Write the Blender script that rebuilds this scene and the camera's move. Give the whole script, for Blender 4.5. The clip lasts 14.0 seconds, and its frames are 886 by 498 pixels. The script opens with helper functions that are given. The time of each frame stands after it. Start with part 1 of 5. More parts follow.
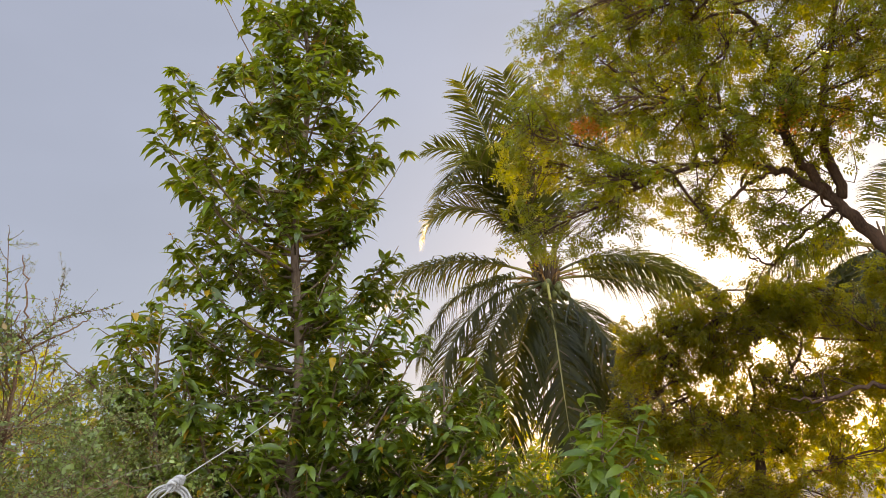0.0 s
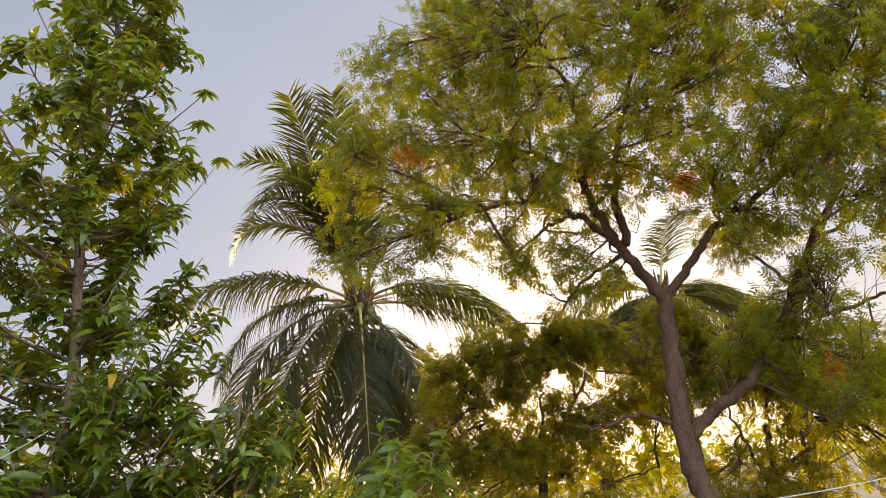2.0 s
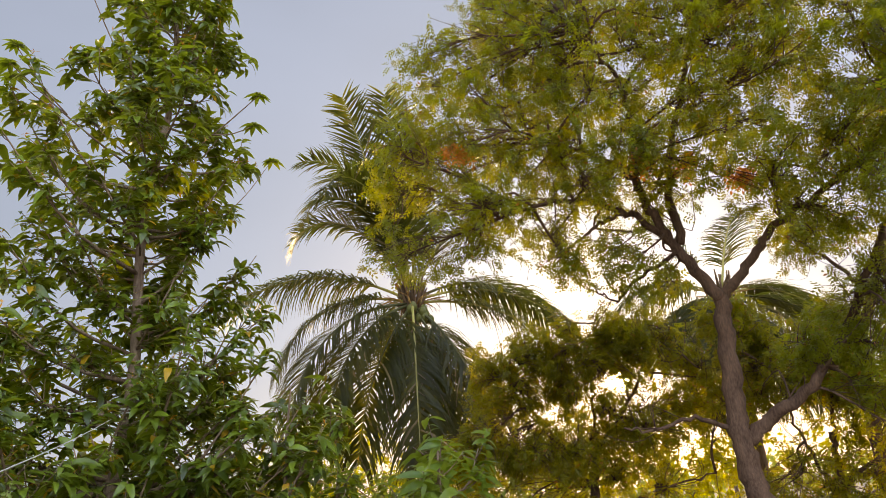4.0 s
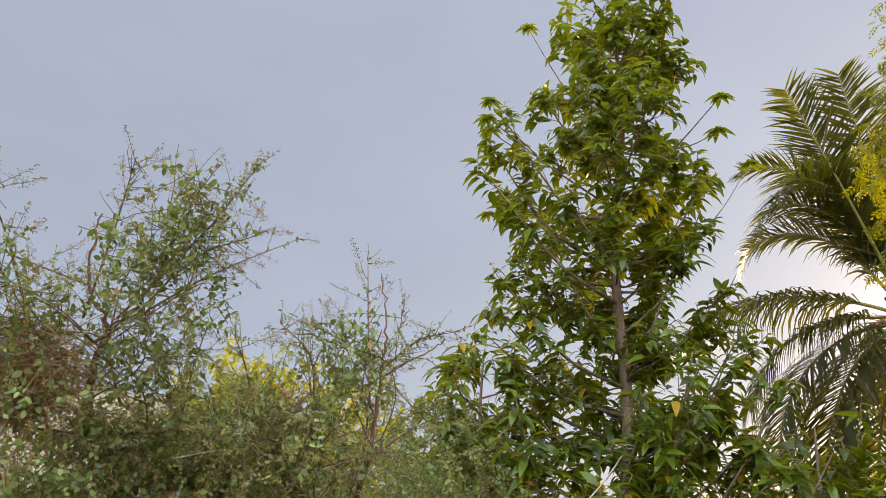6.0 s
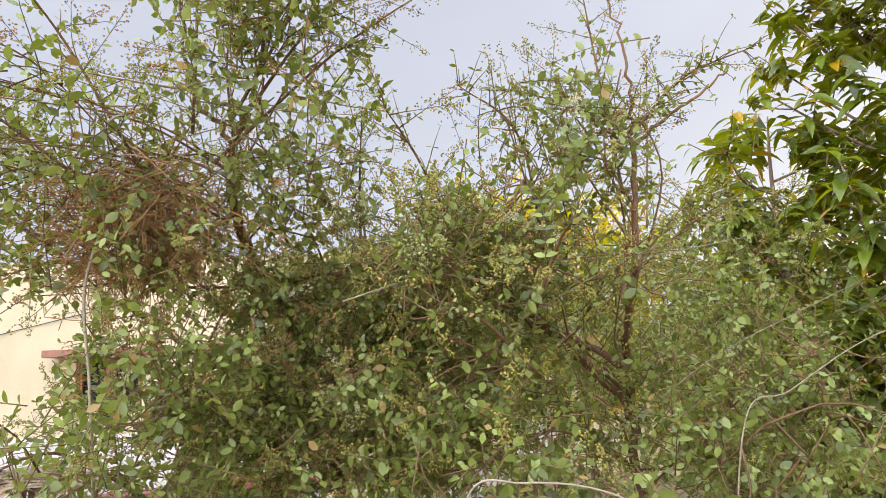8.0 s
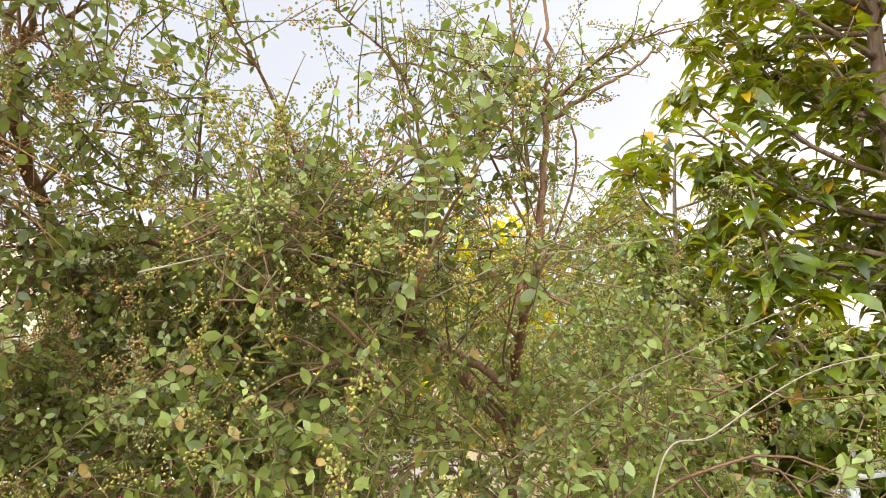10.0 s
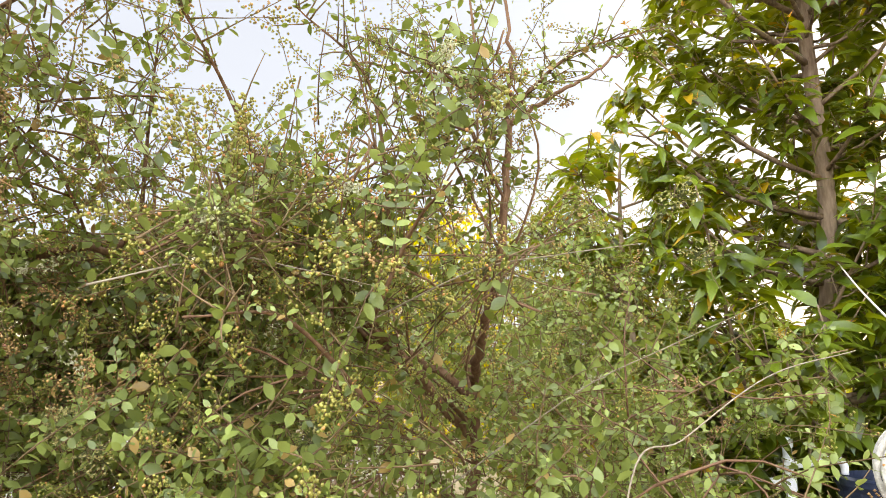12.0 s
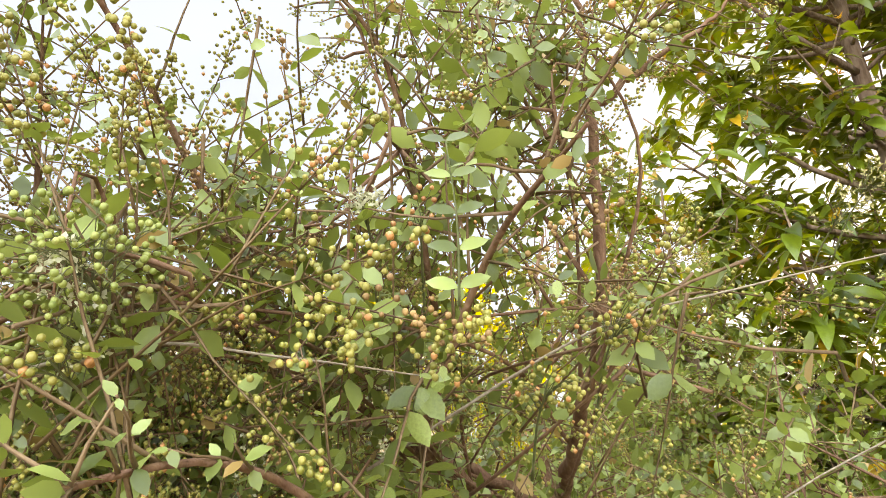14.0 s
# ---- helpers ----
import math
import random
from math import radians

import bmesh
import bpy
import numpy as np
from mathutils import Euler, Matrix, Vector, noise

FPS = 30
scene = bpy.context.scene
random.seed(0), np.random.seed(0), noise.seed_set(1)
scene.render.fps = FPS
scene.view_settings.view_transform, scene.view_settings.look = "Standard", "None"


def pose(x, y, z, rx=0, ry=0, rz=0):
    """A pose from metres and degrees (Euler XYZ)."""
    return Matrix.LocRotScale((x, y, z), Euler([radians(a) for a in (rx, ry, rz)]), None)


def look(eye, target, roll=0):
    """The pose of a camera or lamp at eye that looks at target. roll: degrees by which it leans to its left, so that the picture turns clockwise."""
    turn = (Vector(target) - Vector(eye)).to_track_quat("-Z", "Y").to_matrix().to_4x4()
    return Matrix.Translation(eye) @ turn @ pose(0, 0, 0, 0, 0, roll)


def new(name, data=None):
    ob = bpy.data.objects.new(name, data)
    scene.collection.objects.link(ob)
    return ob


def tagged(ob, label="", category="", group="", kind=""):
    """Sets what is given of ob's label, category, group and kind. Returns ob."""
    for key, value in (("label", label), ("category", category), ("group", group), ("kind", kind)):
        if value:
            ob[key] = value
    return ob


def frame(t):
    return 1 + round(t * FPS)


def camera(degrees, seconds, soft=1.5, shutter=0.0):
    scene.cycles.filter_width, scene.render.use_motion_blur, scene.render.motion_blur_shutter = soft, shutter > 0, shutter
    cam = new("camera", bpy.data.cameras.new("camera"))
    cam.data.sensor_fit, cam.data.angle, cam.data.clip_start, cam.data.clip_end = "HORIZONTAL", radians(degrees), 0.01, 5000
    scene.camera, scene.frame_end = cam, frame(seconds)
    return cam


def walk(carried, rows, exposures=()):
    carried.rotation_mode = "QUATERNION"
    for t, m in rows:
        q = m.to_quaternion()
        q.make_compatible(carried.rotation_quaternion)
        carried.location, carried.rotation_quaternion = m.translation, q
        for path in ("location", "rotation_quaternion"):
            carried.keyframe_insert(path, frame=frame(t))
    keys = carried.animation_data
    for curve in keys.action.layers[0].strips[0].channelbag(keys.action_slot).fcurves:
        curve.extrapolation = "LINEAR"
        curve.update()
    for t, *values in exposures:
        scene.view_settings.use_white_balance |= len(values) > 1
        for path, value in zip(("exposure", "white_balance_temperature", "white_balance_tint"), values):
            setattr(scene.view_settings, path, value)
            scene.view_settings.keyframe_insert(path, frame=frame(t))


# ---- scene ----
cam = camera(67.4, 14.0, 0.35, 0.0)
# seconds, place in metres, then yaw to the left, pitch up and lean to the right in degrees
ROWS = [
    (0, 0, 0, 1.45, -1.26, 19.79, 5.23),
    (0.5, -0.001, -0.015, 1.389, -5, 19.66, 6.22),
    (1, 0.041, 0.077, 1.44, -9.91, 19.43, 6.76),
    (1.5, 0.046, 0.044, 1.413, -14.26, 19.7, 6.6),
    (2, 0.079, 0.057, 1.436, -17.85, 20.3, 6.45),
    (2.2, 0.092, 0.062, 1.444, -18.93, 21.23, 6.38),
    (4.3, 0.224, 0.034, 1.408, -8.68, 20.5, 3.61),
    (4.5, 0.175, 0.103, 1.419, -3.14, 20.42, 3.78),
    (5, -0.039, 0.208, 1.425, 1.62, 21.07, 0.49),
    (5.5, -0.352, 0.37, 1.489, 12.02, 24.1, -0.51),
    (6, -0.637, 0.573, 1.55, 23.9, 24.05, -3.02),
    (6.5, -0.839, 0.883, 1.56, 39.18, 23.19, -4.51),
    (7, -1.115, 1.154, 1.563, 41.58, 18.58, -4.43),
    (7.5, -1.32, 1.422, 1.582, 41.41, 16.68, -0.49),
    (8, -1.267, 1.678, 1.632, 45.03, 10.16, 2.3),
    (8.2, -1.276, 1.752, 1.681, 51.95, 6.61, 1.06),
    (8.5, -1.317, 1.917, 1.652, 55.2, 8.4, 1.46),
    (9, -1.438, 2.03, 1.597, 45.82, 8.77, 2.16),
    (11.3, -1.544, 2.113, 1.679, 33.42, 11.95, -3.43),
    (11.5, -1.552, 2.104, 1.678, 32.94, 10.56, -3.44),
    (12, -1.583, 2.085, 1.66, 31.2, 11.01, -0.32),
    (12.5, -1.634, 2.074, 1.658, 31.08, 11.72, 2.09),
    (13, -1.774, 2.134, 1.677, 30.74, 10.18, 1.33),
    (13.5, -1.919, 2.382, 1.72, 25.63, 14.03, 4.81),
    (14, -2.005, 2.589, 1.759, 31.97, 17.64, 5.01),
]
EXPOSURES = [(0.0, -0.06, 9500, 18), (2.2, -0.06, 9400, 17), (4.5, -0.06, 9300, 16), (5.5, -0.04, 9200, 16), (6.5, 0.1, 9800, 16), (7.5, 0.36, 10200, 17), (8.5, 0.82, 11400, 18), (9.2, 0.92, 11800, 17), (12.5, 1.0, 11800, 15), (14.0, 1.12, 11600, 15)]
walk(cam, [(t, pose(x, y, z, 90 + pitch, 0, yaw) @ pose(0, 0, 0, 0, 0, -lean)) for t, x, y, z, yaw, pitch, lean in ROWS], EXPOSURES)

# ---- sky and sun ----
SUN_AZ, SUN_EL = 26.2, 8.2          # degrees right of +y, and up
sun_way = Vector((math.sin(radians(SUN_AZ)) * math.cos(radians(SUN_EL)), math.cos(radians(SUN_AZ)) * math.cos(radians(SUN_EL)), math.sin(radians(SUN_EL))))
world = bpy.data.worlds.new("sky")
scene.world = world
world.use_nodes = True
wn = world.node_tree.nodes
wl = world.node_tree.links
wn.clear()
w_out = wn.new("ShaderNodeOutputWorld")
w_bg = wn.new("ShaderNodeBackground")
w_sky = wn.new("ShaderNodeTexSky")
w_sky.sky_type = "NISHITA"
w_sky.sun_disc = False
w_sky.sun_elevation = radians(SUN_EL)
w_sky.sun_rotation = radians(SUN_AZ)
w_sky.air_density = 1.0
w_sky.dust_density = 2.0
w_sky.ozone_density = 2.0
# a thin veil of high cloud evens the blue out
w_coord = wn.new("ShaderNodeTexCoord")
w_map = wn.new("ShaderNodeMapping")
w_map.inputs["Scale"].default_value = (1.2, 1.2, 3.0)
w_noise = wn.new("ShaderNodeTexNoise")
w_noise.inputs["Scale"].default_value = 1.7
w_noise.inputs["Detail"].default_value = 4.0
w_ramp = wn.new("ShaderNodeMapRange")
w_ramp.inputs["From Min"].default_value = 0.35
w_ramp.inputs["From Max"].default_value = 0.7
w_ramp.inputs["To Min"].default_value = 0.57
w_ramp.inputs["To Max"].default_value = 0.66
w_mix = wn.new("ShaderNodeMixRGB")
w_mix.inputs[2].default_value = (4.40, 6.15, 10.0, 1)
wl.new(w_coord.outputs["Generated"], w_map.inputs["Vector"])
wl.new(w_map.outputs["Vector"], w_noise.inputs["Vector"])
wl.new(w_noise.outputs["Fac"], w_ramp.inputs["Value"])
wl.new(w_ramp.outputs["Result"], w_mix.inputs[0])
wl.new(w_sky.outputs["Color"], w_mix.inputs[1])
# the veil grows brighter overhead and away from the blue western sky
w_dot = wn.new("ShaderNodeVectorMath")
w_dot.operation = "DOT_PRODUCT"
w_dot.inputs[1].default_value = (0.25, -0.75, 0.61)
w_norm = wn.new("ShaderNodeVectorMath")
w_norm.operation = "NORMALIZE"
w_grow = wn.new("ShaderNodeMapRange")
w_grow.interpolation_type = "SMOOTHSTEP"
w_grow.inputs["From Min"].default_value = -0.1
w_grow.inputs["From Max"].default_value = 0.9
w_grow.inputs["To Min"].default_value = 1.0
w_grow.inputs["To Max"].default_value = 5.6
w_mul = wn.new("ShaderNodeMixRGB")
w_mul.blend_type = "MULTIPLY"
w_mul.inputs[0].default_value = 1.0
wl.new(w_coord.outputs["Generated"], w_norm.inputs[0])
wl.new(w_norm.outputs["Vector"], w_dot.inputs[0])
wl.new(w_dot.outputs["Value"], w_grow.inputs["Value"])
wl.new(w_mix.outputs["Color"], w_mul.inputs[1])
wl.new(w_grow.outputs["Result"], w_mul.inputs[2])
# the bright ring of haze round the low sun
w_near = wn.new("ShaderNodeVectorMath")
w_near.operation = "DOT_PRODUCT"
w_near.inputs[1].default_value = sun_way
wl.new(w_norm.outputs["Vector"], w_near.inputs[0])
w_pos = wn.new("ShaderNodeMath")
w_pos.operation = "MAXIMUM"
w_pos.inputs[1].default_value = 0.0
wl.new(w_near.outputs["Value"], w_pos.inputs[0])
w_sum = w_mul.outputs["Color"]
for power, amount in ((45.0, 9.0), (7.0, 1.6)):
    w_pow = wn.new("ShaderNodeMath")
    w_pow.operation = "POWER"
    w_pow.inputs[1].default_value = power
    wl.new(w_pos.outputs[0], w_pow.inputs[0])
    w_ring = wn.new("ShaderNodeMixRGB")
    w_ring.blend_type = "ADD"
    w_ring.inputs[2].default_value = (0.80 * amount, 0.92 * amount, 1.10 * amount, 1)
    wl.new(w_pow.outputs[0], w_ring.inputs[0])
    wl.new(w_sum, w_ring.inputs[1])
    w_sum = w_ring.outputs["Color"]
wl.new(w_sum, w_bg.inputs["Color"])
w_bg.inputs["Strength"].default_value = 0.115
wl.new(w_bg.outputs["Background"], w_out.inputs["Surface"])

sun_lamp = new("sun_light", bpy.data.lights.new("sun_light", "SUN"))
sun_lamp.data.energy = 5.0
sun_lamp.data.angle = radians(0.6)
sun_lamp.data.color = (1.0, 0.83, 0.55)
sun_lamp.matrix_world = look(sun_way * 60, (0, 0, 0))


# ---- materials ----
def material(name):
    m = bpy.data.materials.new(name)
    m.use_nodes = True
    nt = m.node_tree
    nt.nodes.clear()
    return m, nt, nt.nodes.new("ShaderNodeOutputMaterial")


def leaf_material(name, dark, light, through_color, dead=None, dead_share=0.0, gloss=0.42, see=0.42, by_object=False, spec=0.5):
    """Leaf blade: two greens leaf by leaf, blotches, some dying leaves, and light through the blade."""
    m, nt, out = material(name)
    N, L = nt.nodes, nt.links
    if by_object:
        rnd = N.new("ShaderNodeObjectInfo").outputs["Random"]
    else:
        rnd = N.new("ShaderNodeNewGeometry").outputs["Random Per Island"]
    mix = N.new("ShaderNodeMixRGB")
    mix.inputs[1].default_value = (*dark, 1)
    mix.inputs[2].default_value = (*light, 1)
    L.new(rnd, mix.inputs[0])
    co = N.new("ShaderNodeTexCoord")
    nz = N.new("ShaderNodeTexNoise")
    nz.inputs["Scale"].default_value = 14.0
    nz.inputs["Detail"].default_value = 3.0
    L.new(co.outputs["Object"], nz.inputs["Vector"])
    var = N.new("ShaderNodeMixRGB")
    var.blend_type = "MULTIPLY"
    var.inputs[0].default_value = 0.6
    rr = N.new("ShaderNodeMapRange")
    rr.inputs["From Min"].default_value = 0.3
    rr.inputs["From Max"].default_value = 0.7
    rr.inputs["To Min"].default_value = 0.65
    rr.inputs["To Max"].default_value = 1.35
    L.new(nz.outputs["Fac"], rr.inputs["Value"])
    L.new(mix.outputs[0], var.inputs[1])
    L.new(rr.outputs["Result"], var.inputs[2])
    col = var.outputs[0]
    tcol = None
    tr = N.new("ShaderNodeBsdfTranslucent")
    tm = N.new("ShaderNodeMixRGB")
    tm.inputs[0].default_value = 0.8
    tm.inputs[2].default_value = (*through_color, 1)
    L.new(col, tm.inputs[1])
    tcol = tm.outputs[0]
    if dead:
        gt = N.new("ShaderNodeMath")
        gt.operation = "GREATER_THAN"
        mul = N.new("ShaderNodeMath")
        mul.operation = "MULTIPLY"
        mul.inputs[1].default_value = 7.31
        fr = N.new("ShaderNodeMath")
        fr.operation = "FRACT"
        L.new(rnd, mul.inputs[0])
        L.new(mul.outputs[0], fr.inputs[0])
        L.new(fr.outputs[0], gt.inputs[0])
        gt.inputs[1].default_value = 1.0 - dead_share
        dm = N.new("ShaderNodeMixRGB")
        dm.inputs[2].default_value = (*dead, 1)
        L.new(gt.outputs[0], dm.inputs[0])
        L.new(col, dm.inputs[1])
        col = dm.outputs[0]
        dt = N.new("ShaderNodeMixRGB")
        dt.inputs[2].default_value = (*dead, 1)
        L.new(gt.outputs[0], dt.inputs[0])
        L.new(tcol, dt.inputs[1])
        tcol = dt.outputs[0]
    b = N.new("ShaderNodeBsdfPrincipled")
    b.inputs["Roughness"].default_value = gloss
    b.inputs["Specular IOR Level"].default_value = spec
    L.new(col, b.inputs["Base Color"])
    L.new(tcol, tr.inputs["Color"])
    ms = N.new("ShaderNodeMixShader")
    ms.inputs[0].default_value = see
    L.new(b.outputs[0], ms.inputs[1])
    L.new(tr.outputs[0], ms.inputs[2])
    L.new(ms.outputs[0], out.inputs["Surface"])
    return m


def rough_material(name, a, b_col, scale=8.0, rough=0.8, bump=0.4, fine=60.0, spec=0.3, stretch=(1, 1, 1), coarse=1.3, metal=0.0):
    """Two colours mixed by a coarse and a fine noise, with fine relief."""
    m, nt, out = material(name)
    N, L = nt.nodes, nt.links
    co = N.new("ShaderNodeTexCoord")
    mp = N.new("ShaderNodeMapping")
    mp.inputs["Scale"].default_value = stretch
    L.new(co.outputs["Object"], mp.inputs["Vector"])
    n1 = N.new("ShaderNodeTexNoise")
    n1.inputs["Scale"].default_value = scale
    n1.inputs["Detail"].default_value = 6.0
    n2 = N.new("ShaderNodeTexNoise")
    n2.inputs["Scale"].default_value = fine
    n2.inputs["Detail"].default_value = 3.0
    n3 = N.new("ShaderNodeTexNoise")
    n3.inputs["Scale"].default_value = coarse
    n3.inputs["Detail"].default_value = 4.0
    for n in (n1, n2, n3):
        L.new(mp.outputs["Vector"], n.inputs["Vector"])
    add = N.new("ShaderNodeMath")
    add.operation = "ADD"
    L.new(n1.outputs["Fac"], add.inputs[0])
    L.new(n2.outputs["Fac"], add.inputs[1])
    add2 = N.new("ShaderNodeMath")
    add2.operation = "ADD"
    L.new(add.outputs[0], add2.inputs[0])
    L.new(n3.outputs["Fac"], add2.inputs[1])
    mr = N.new("ShaderNodeMapRange")
    mr.inputs["From Min"].default_value = 1.15
    mr.inputs["From Max"].default_value = 1.85
    L.new(add2.outputs[0], mr.inputs["Value"])
    mix = N.new("ShaderNodeMixRGB")
    mix.inputs[1].default_value = (*a, 1)
    mix.inputs[2].default_value = (*b_col, 1)
    L.new(mr.outputs["Result"], mix.inputs[0])
    p = N.new("ShaderNodeBsdfPrincipled")
    p.inputs["Roughness"].default_value = rough
    p.inputs["Metallic"].default_value = metal
    p.inputs["Specular IOR Level"].default_value = spec
    L.new(mix.outputs[0], p.inputs["Base Color"])
    bm_ = N.new("ShaderNodeBump")
    bm_.inputs["Strength"].default_value = bump
    bm_.inputs["Distance"].default_value = 0.01
    L.new(add.outputs[0], bm_.inputs["Height"])
    L.new(bm_.outputs[0], p.inputs["Normal"])
    L.new(p.outputs[0], out.inputs["Surface"])
    return m


CHAMPAK_LEAF = leaf_material("champak_leaf", (0.015, 0.035, 0.005), (0.150, 0.215, 0.022), (0.54, 0.56, 0.02), (0.48, 0.27, 0.02), 0.02, 0.30, 0.30)
CHAMPAK_LEAF_ONE = leaf_material("champak_leaf_single", (0.015, 0.035, 0.005), (0.150, 0.215, 0.022), (0.54, 0.56, 0.02), (0.48, 0.27, 0.02), 0.02, 0.30, 0.30, True)
YOUNG_LEAF = leaf_material("young_leaf", (0.05, 0.11, 0.010), (0.15, 0.21, 0.022), (0.40, 0.46, 0.03), None, 0.0, 0.38, 0.42)
HENNA_LEAF = leaf_material("henna_leaf", (0.058, 0.082, 0.022), (0.310, 0.375, 0.105), (0.46, 0.55, 0.06), (0.40, 0.25, 0.08), 0.035, 0.36, 0.25)
HENNA_LEAF_ONE = leaf_material("henna_leaf_single", (0.058, 0.082, 0.022), (0.310, 0.375, 0.105), (0.46, 0.55, 0.06), (0.40, 0.25, 0.08), 0.035, 0.36, 0.25, True)
NEEM_LEAF = leaf_material("neem_leaf", (0.014, 0.032, 0.003), (0.085, 0.130, 0.010), (0.72, 0.66, 0.02), (0.42, 0.18, 0.02), 0.010, 0.40, 0.45, False, 0.35)
SHADE_LEAF = leaf_material("shaded_leaf", (0.022, 0.036, 0.004), (0.120, 0.135, 0.014), (0.80, 0.66, 0.02), (0.42, 0.20, 0.03), 0.03, 0.42, 0.47, False, 0.3)
YELLOW_LEAF = leaf_material("yellow_leaf", (0.26, 0.28, 0.02), (0.48, 0.46, 0.04), (0.70, 0.66, 0.03), None, 0.0, 0.45, 0.4)
RUST_LEAF = leaf_material("withered_neem_leaf", (0.38, 0.13, 0.02), (0.60, 0.24, 0.03), (0.85, 0.32, 0.03), None, 0.0, 0.6, 0.5)
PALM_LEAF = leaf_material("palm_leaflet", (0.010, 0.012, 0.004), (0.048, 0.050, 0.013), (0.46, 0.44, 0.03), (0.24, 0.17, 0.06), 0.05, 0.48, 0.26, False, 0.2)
DRY_FROND = leaf_material("dry_palm_leaflet", (0.20, 0.13, 0.08), (0.38, 0.28, 0.18), (0.35, 0.24, 0.12), None, 0.0, 0.7, 0.15)
FAR_LEAF = leaf_material("hedge_leaf", (0.10, 0.15, 0.018), (0.22, 0.27, 0.035), (0.60, 0.58, 0.03), None, 0.0, 0.45, 0.5)
# the hedge leaf again, with low sunlight put into a lighter, yellower colour
BACKLIT_LEAF = leaf_material("hedge_leaf_sun_tint", (0.13, 0.17, 0.015), (0.32, 0.33, 0.03), (0.85, 0.76, 0.02), None, 0.0, 0.45, 0.6)
DEAD_LEAF = leaf_material("dead_brown_leaf", (0.20, 0.10, 0.04), (0.42, 0.24, 0.11), (0.4, 0.2, 0.06), None, 0.0, 0.8, 0.2, False, 0.1)
PINK_PETAL = leaf_material("pink_bract", (0.42, 0.12, 0.34), (0.62, 0.26, 0.52), (0.65, 0.25, 0.5), None, 0.0, 0.6, 0.4)
ORANGE_PETAL = leaf_material("orange_petal", (0.55, 0.19, 0.02), (0.66, 0.33, 0.04), (0.7, 0.35, 0.03), None, 0.0, 0.5, 0.35)
WHITE_PETAL = leaf_material("cream_petal", (0.50, 0.47, 0.30), (0.68, 0.66, 0.46), (0.6, 0.6, 0.35), None, 0.0, 0.6, 0.3)
BERRY = leaf_material("henna_berry", (0.20, 0.19, 0.03), (0.40, 0.34, 0.08), (0.35, 0.35, 0.07), (0.55, 0.24, 0.08), 0.06, 0.42, 0.08)
GREEN_BERRY = leaf_material("unripe_henna_berry", (0.20, 0.25, 0.05), (0.36, 0.38, 0.10), (0.35, 0.4, 0.08), None, 0.0, 0.4, 0.12)
ORANGE_BERRY = leaf_material("ripening_henna_berry", (0.40, 0.15, 0.05), (0.58, 0.28, 0.11), (0.5, 0.2, 0.05), None, 0.0, 0.4, 0.08)
CREAM_FLORET = leaf_material("budding_floret", (0.36, 0.30, 0.11), (0.56, 0.49, 0.22), (0.5, 0.45, 0.15), None, 0.0, 0.6, 0.3)
BROWN_BERRY = leaf_material("dry_henna_berry", (0.26, 0.14, 0.05), (0.46, 0.27, 0.10), (0.2, 0.12, 0.05), None, 0.0, 0.65, 0.04)
BARK = rough_material("grey_brown_bark", (0.125, 0.075, 0.048), (0.34, 0.23, 0.155), 7.0, 0.85, 0.9, 45.0, 0.2, (1, 1, 0.25))
NEEM_BARK = rough_material("neem_bark", (0.060, 0.032, 0.020), (0.19, 0.105, 0.065), 9.0, 0.9, 1.0, 50.0, 0.2, (1, 1, 0.3))
HENNA_BARK = rough_material("henna_bark", (0.13, 0.060, 0.034), (0.28, 0.155, 0.09), 14.0, 0.85, 0.7, 90.0, 0.2, (1, 1, 0.4))
TWIG = rough_material("henna_twig", (0.12, 0.065, 0.030), (0.26, 0.165, 0.085), 20.0, 0.8, 0.3, 90.0)
DRY_TWIG = rough_material("dry_brown_twig", (0.28, 0.14, 0.06), (0.48, 0.28, 0.14), 20.0, 0.95, 0.4, 90.0, 0.05)
PALE_CANE = rough_material("pale_cane", (0.24, 0.18, 0.12), (0.40, 0.33, 0.24), 30.0, 0.8, 0.4, 120.0)
GREEN_TWIG = rough_material("green_twig", (0.10, 0.12, 0.04), (0.20, 0.19, 0.09), 20.0, 0.7, 0.3, 90.0)
ORANGE_STALK = rough_material("orange_stalk", (0.30, 0.14, 0.03), (0.46, 0.25, 0.07), 9.0, 0.7, 0.4, 60.0)
RACHIS = rough_material("palm_rachis", (0.28, 0.25, 0.05), (0.44, 0.36, 0.10), 6.0, 0.5, 0.2, 60.0)
# the palm midrib again, with the shade under the crown put into its colour
SHADE_RACHIS = rough_material("palm_rachis_shade_tint", (0.05, 0.05, 0.015), (0.11, 0.10, 0.03), 6.0, 0.6, 0.2, 60.0)
PALM_FIBRE = rough_material("palm_fibre", (0.10, 0.058, 0.030), (0.26, 0.155, 0.085), 9.0, 0.9, 0.9, 70.0, 0.2, (1, 1, 0.2))
COCONUT = rough_material("green_coconut", (0.10, 0.105, 0.022), (0.20, 0.19, 0.045), 5.0, 0.45, 0.15, 30.0)
ROPE = rough_material("white_rope", (0.40, 0.37, 0.32), (0.62, 0.58, 0.51), 60.0, 0.85, 0.5, 220.0)
SOIL = rough_material("garden_soil", (0.17, 0.125, 0.080), (0.31, 0.24, 0.16), 2.5, 0.95, 0.8, 30.0, 0.1, (1, 1, 1), 0.35)
CREAM_WALL = rough_material("cream_wall_paint", (0.56, 0.45, 0.29), (0.64, 0.53, 0.36), 3.0, 0.8, 0.12, 60.0, 0.2, (1, 1, 0.5), 0.6)
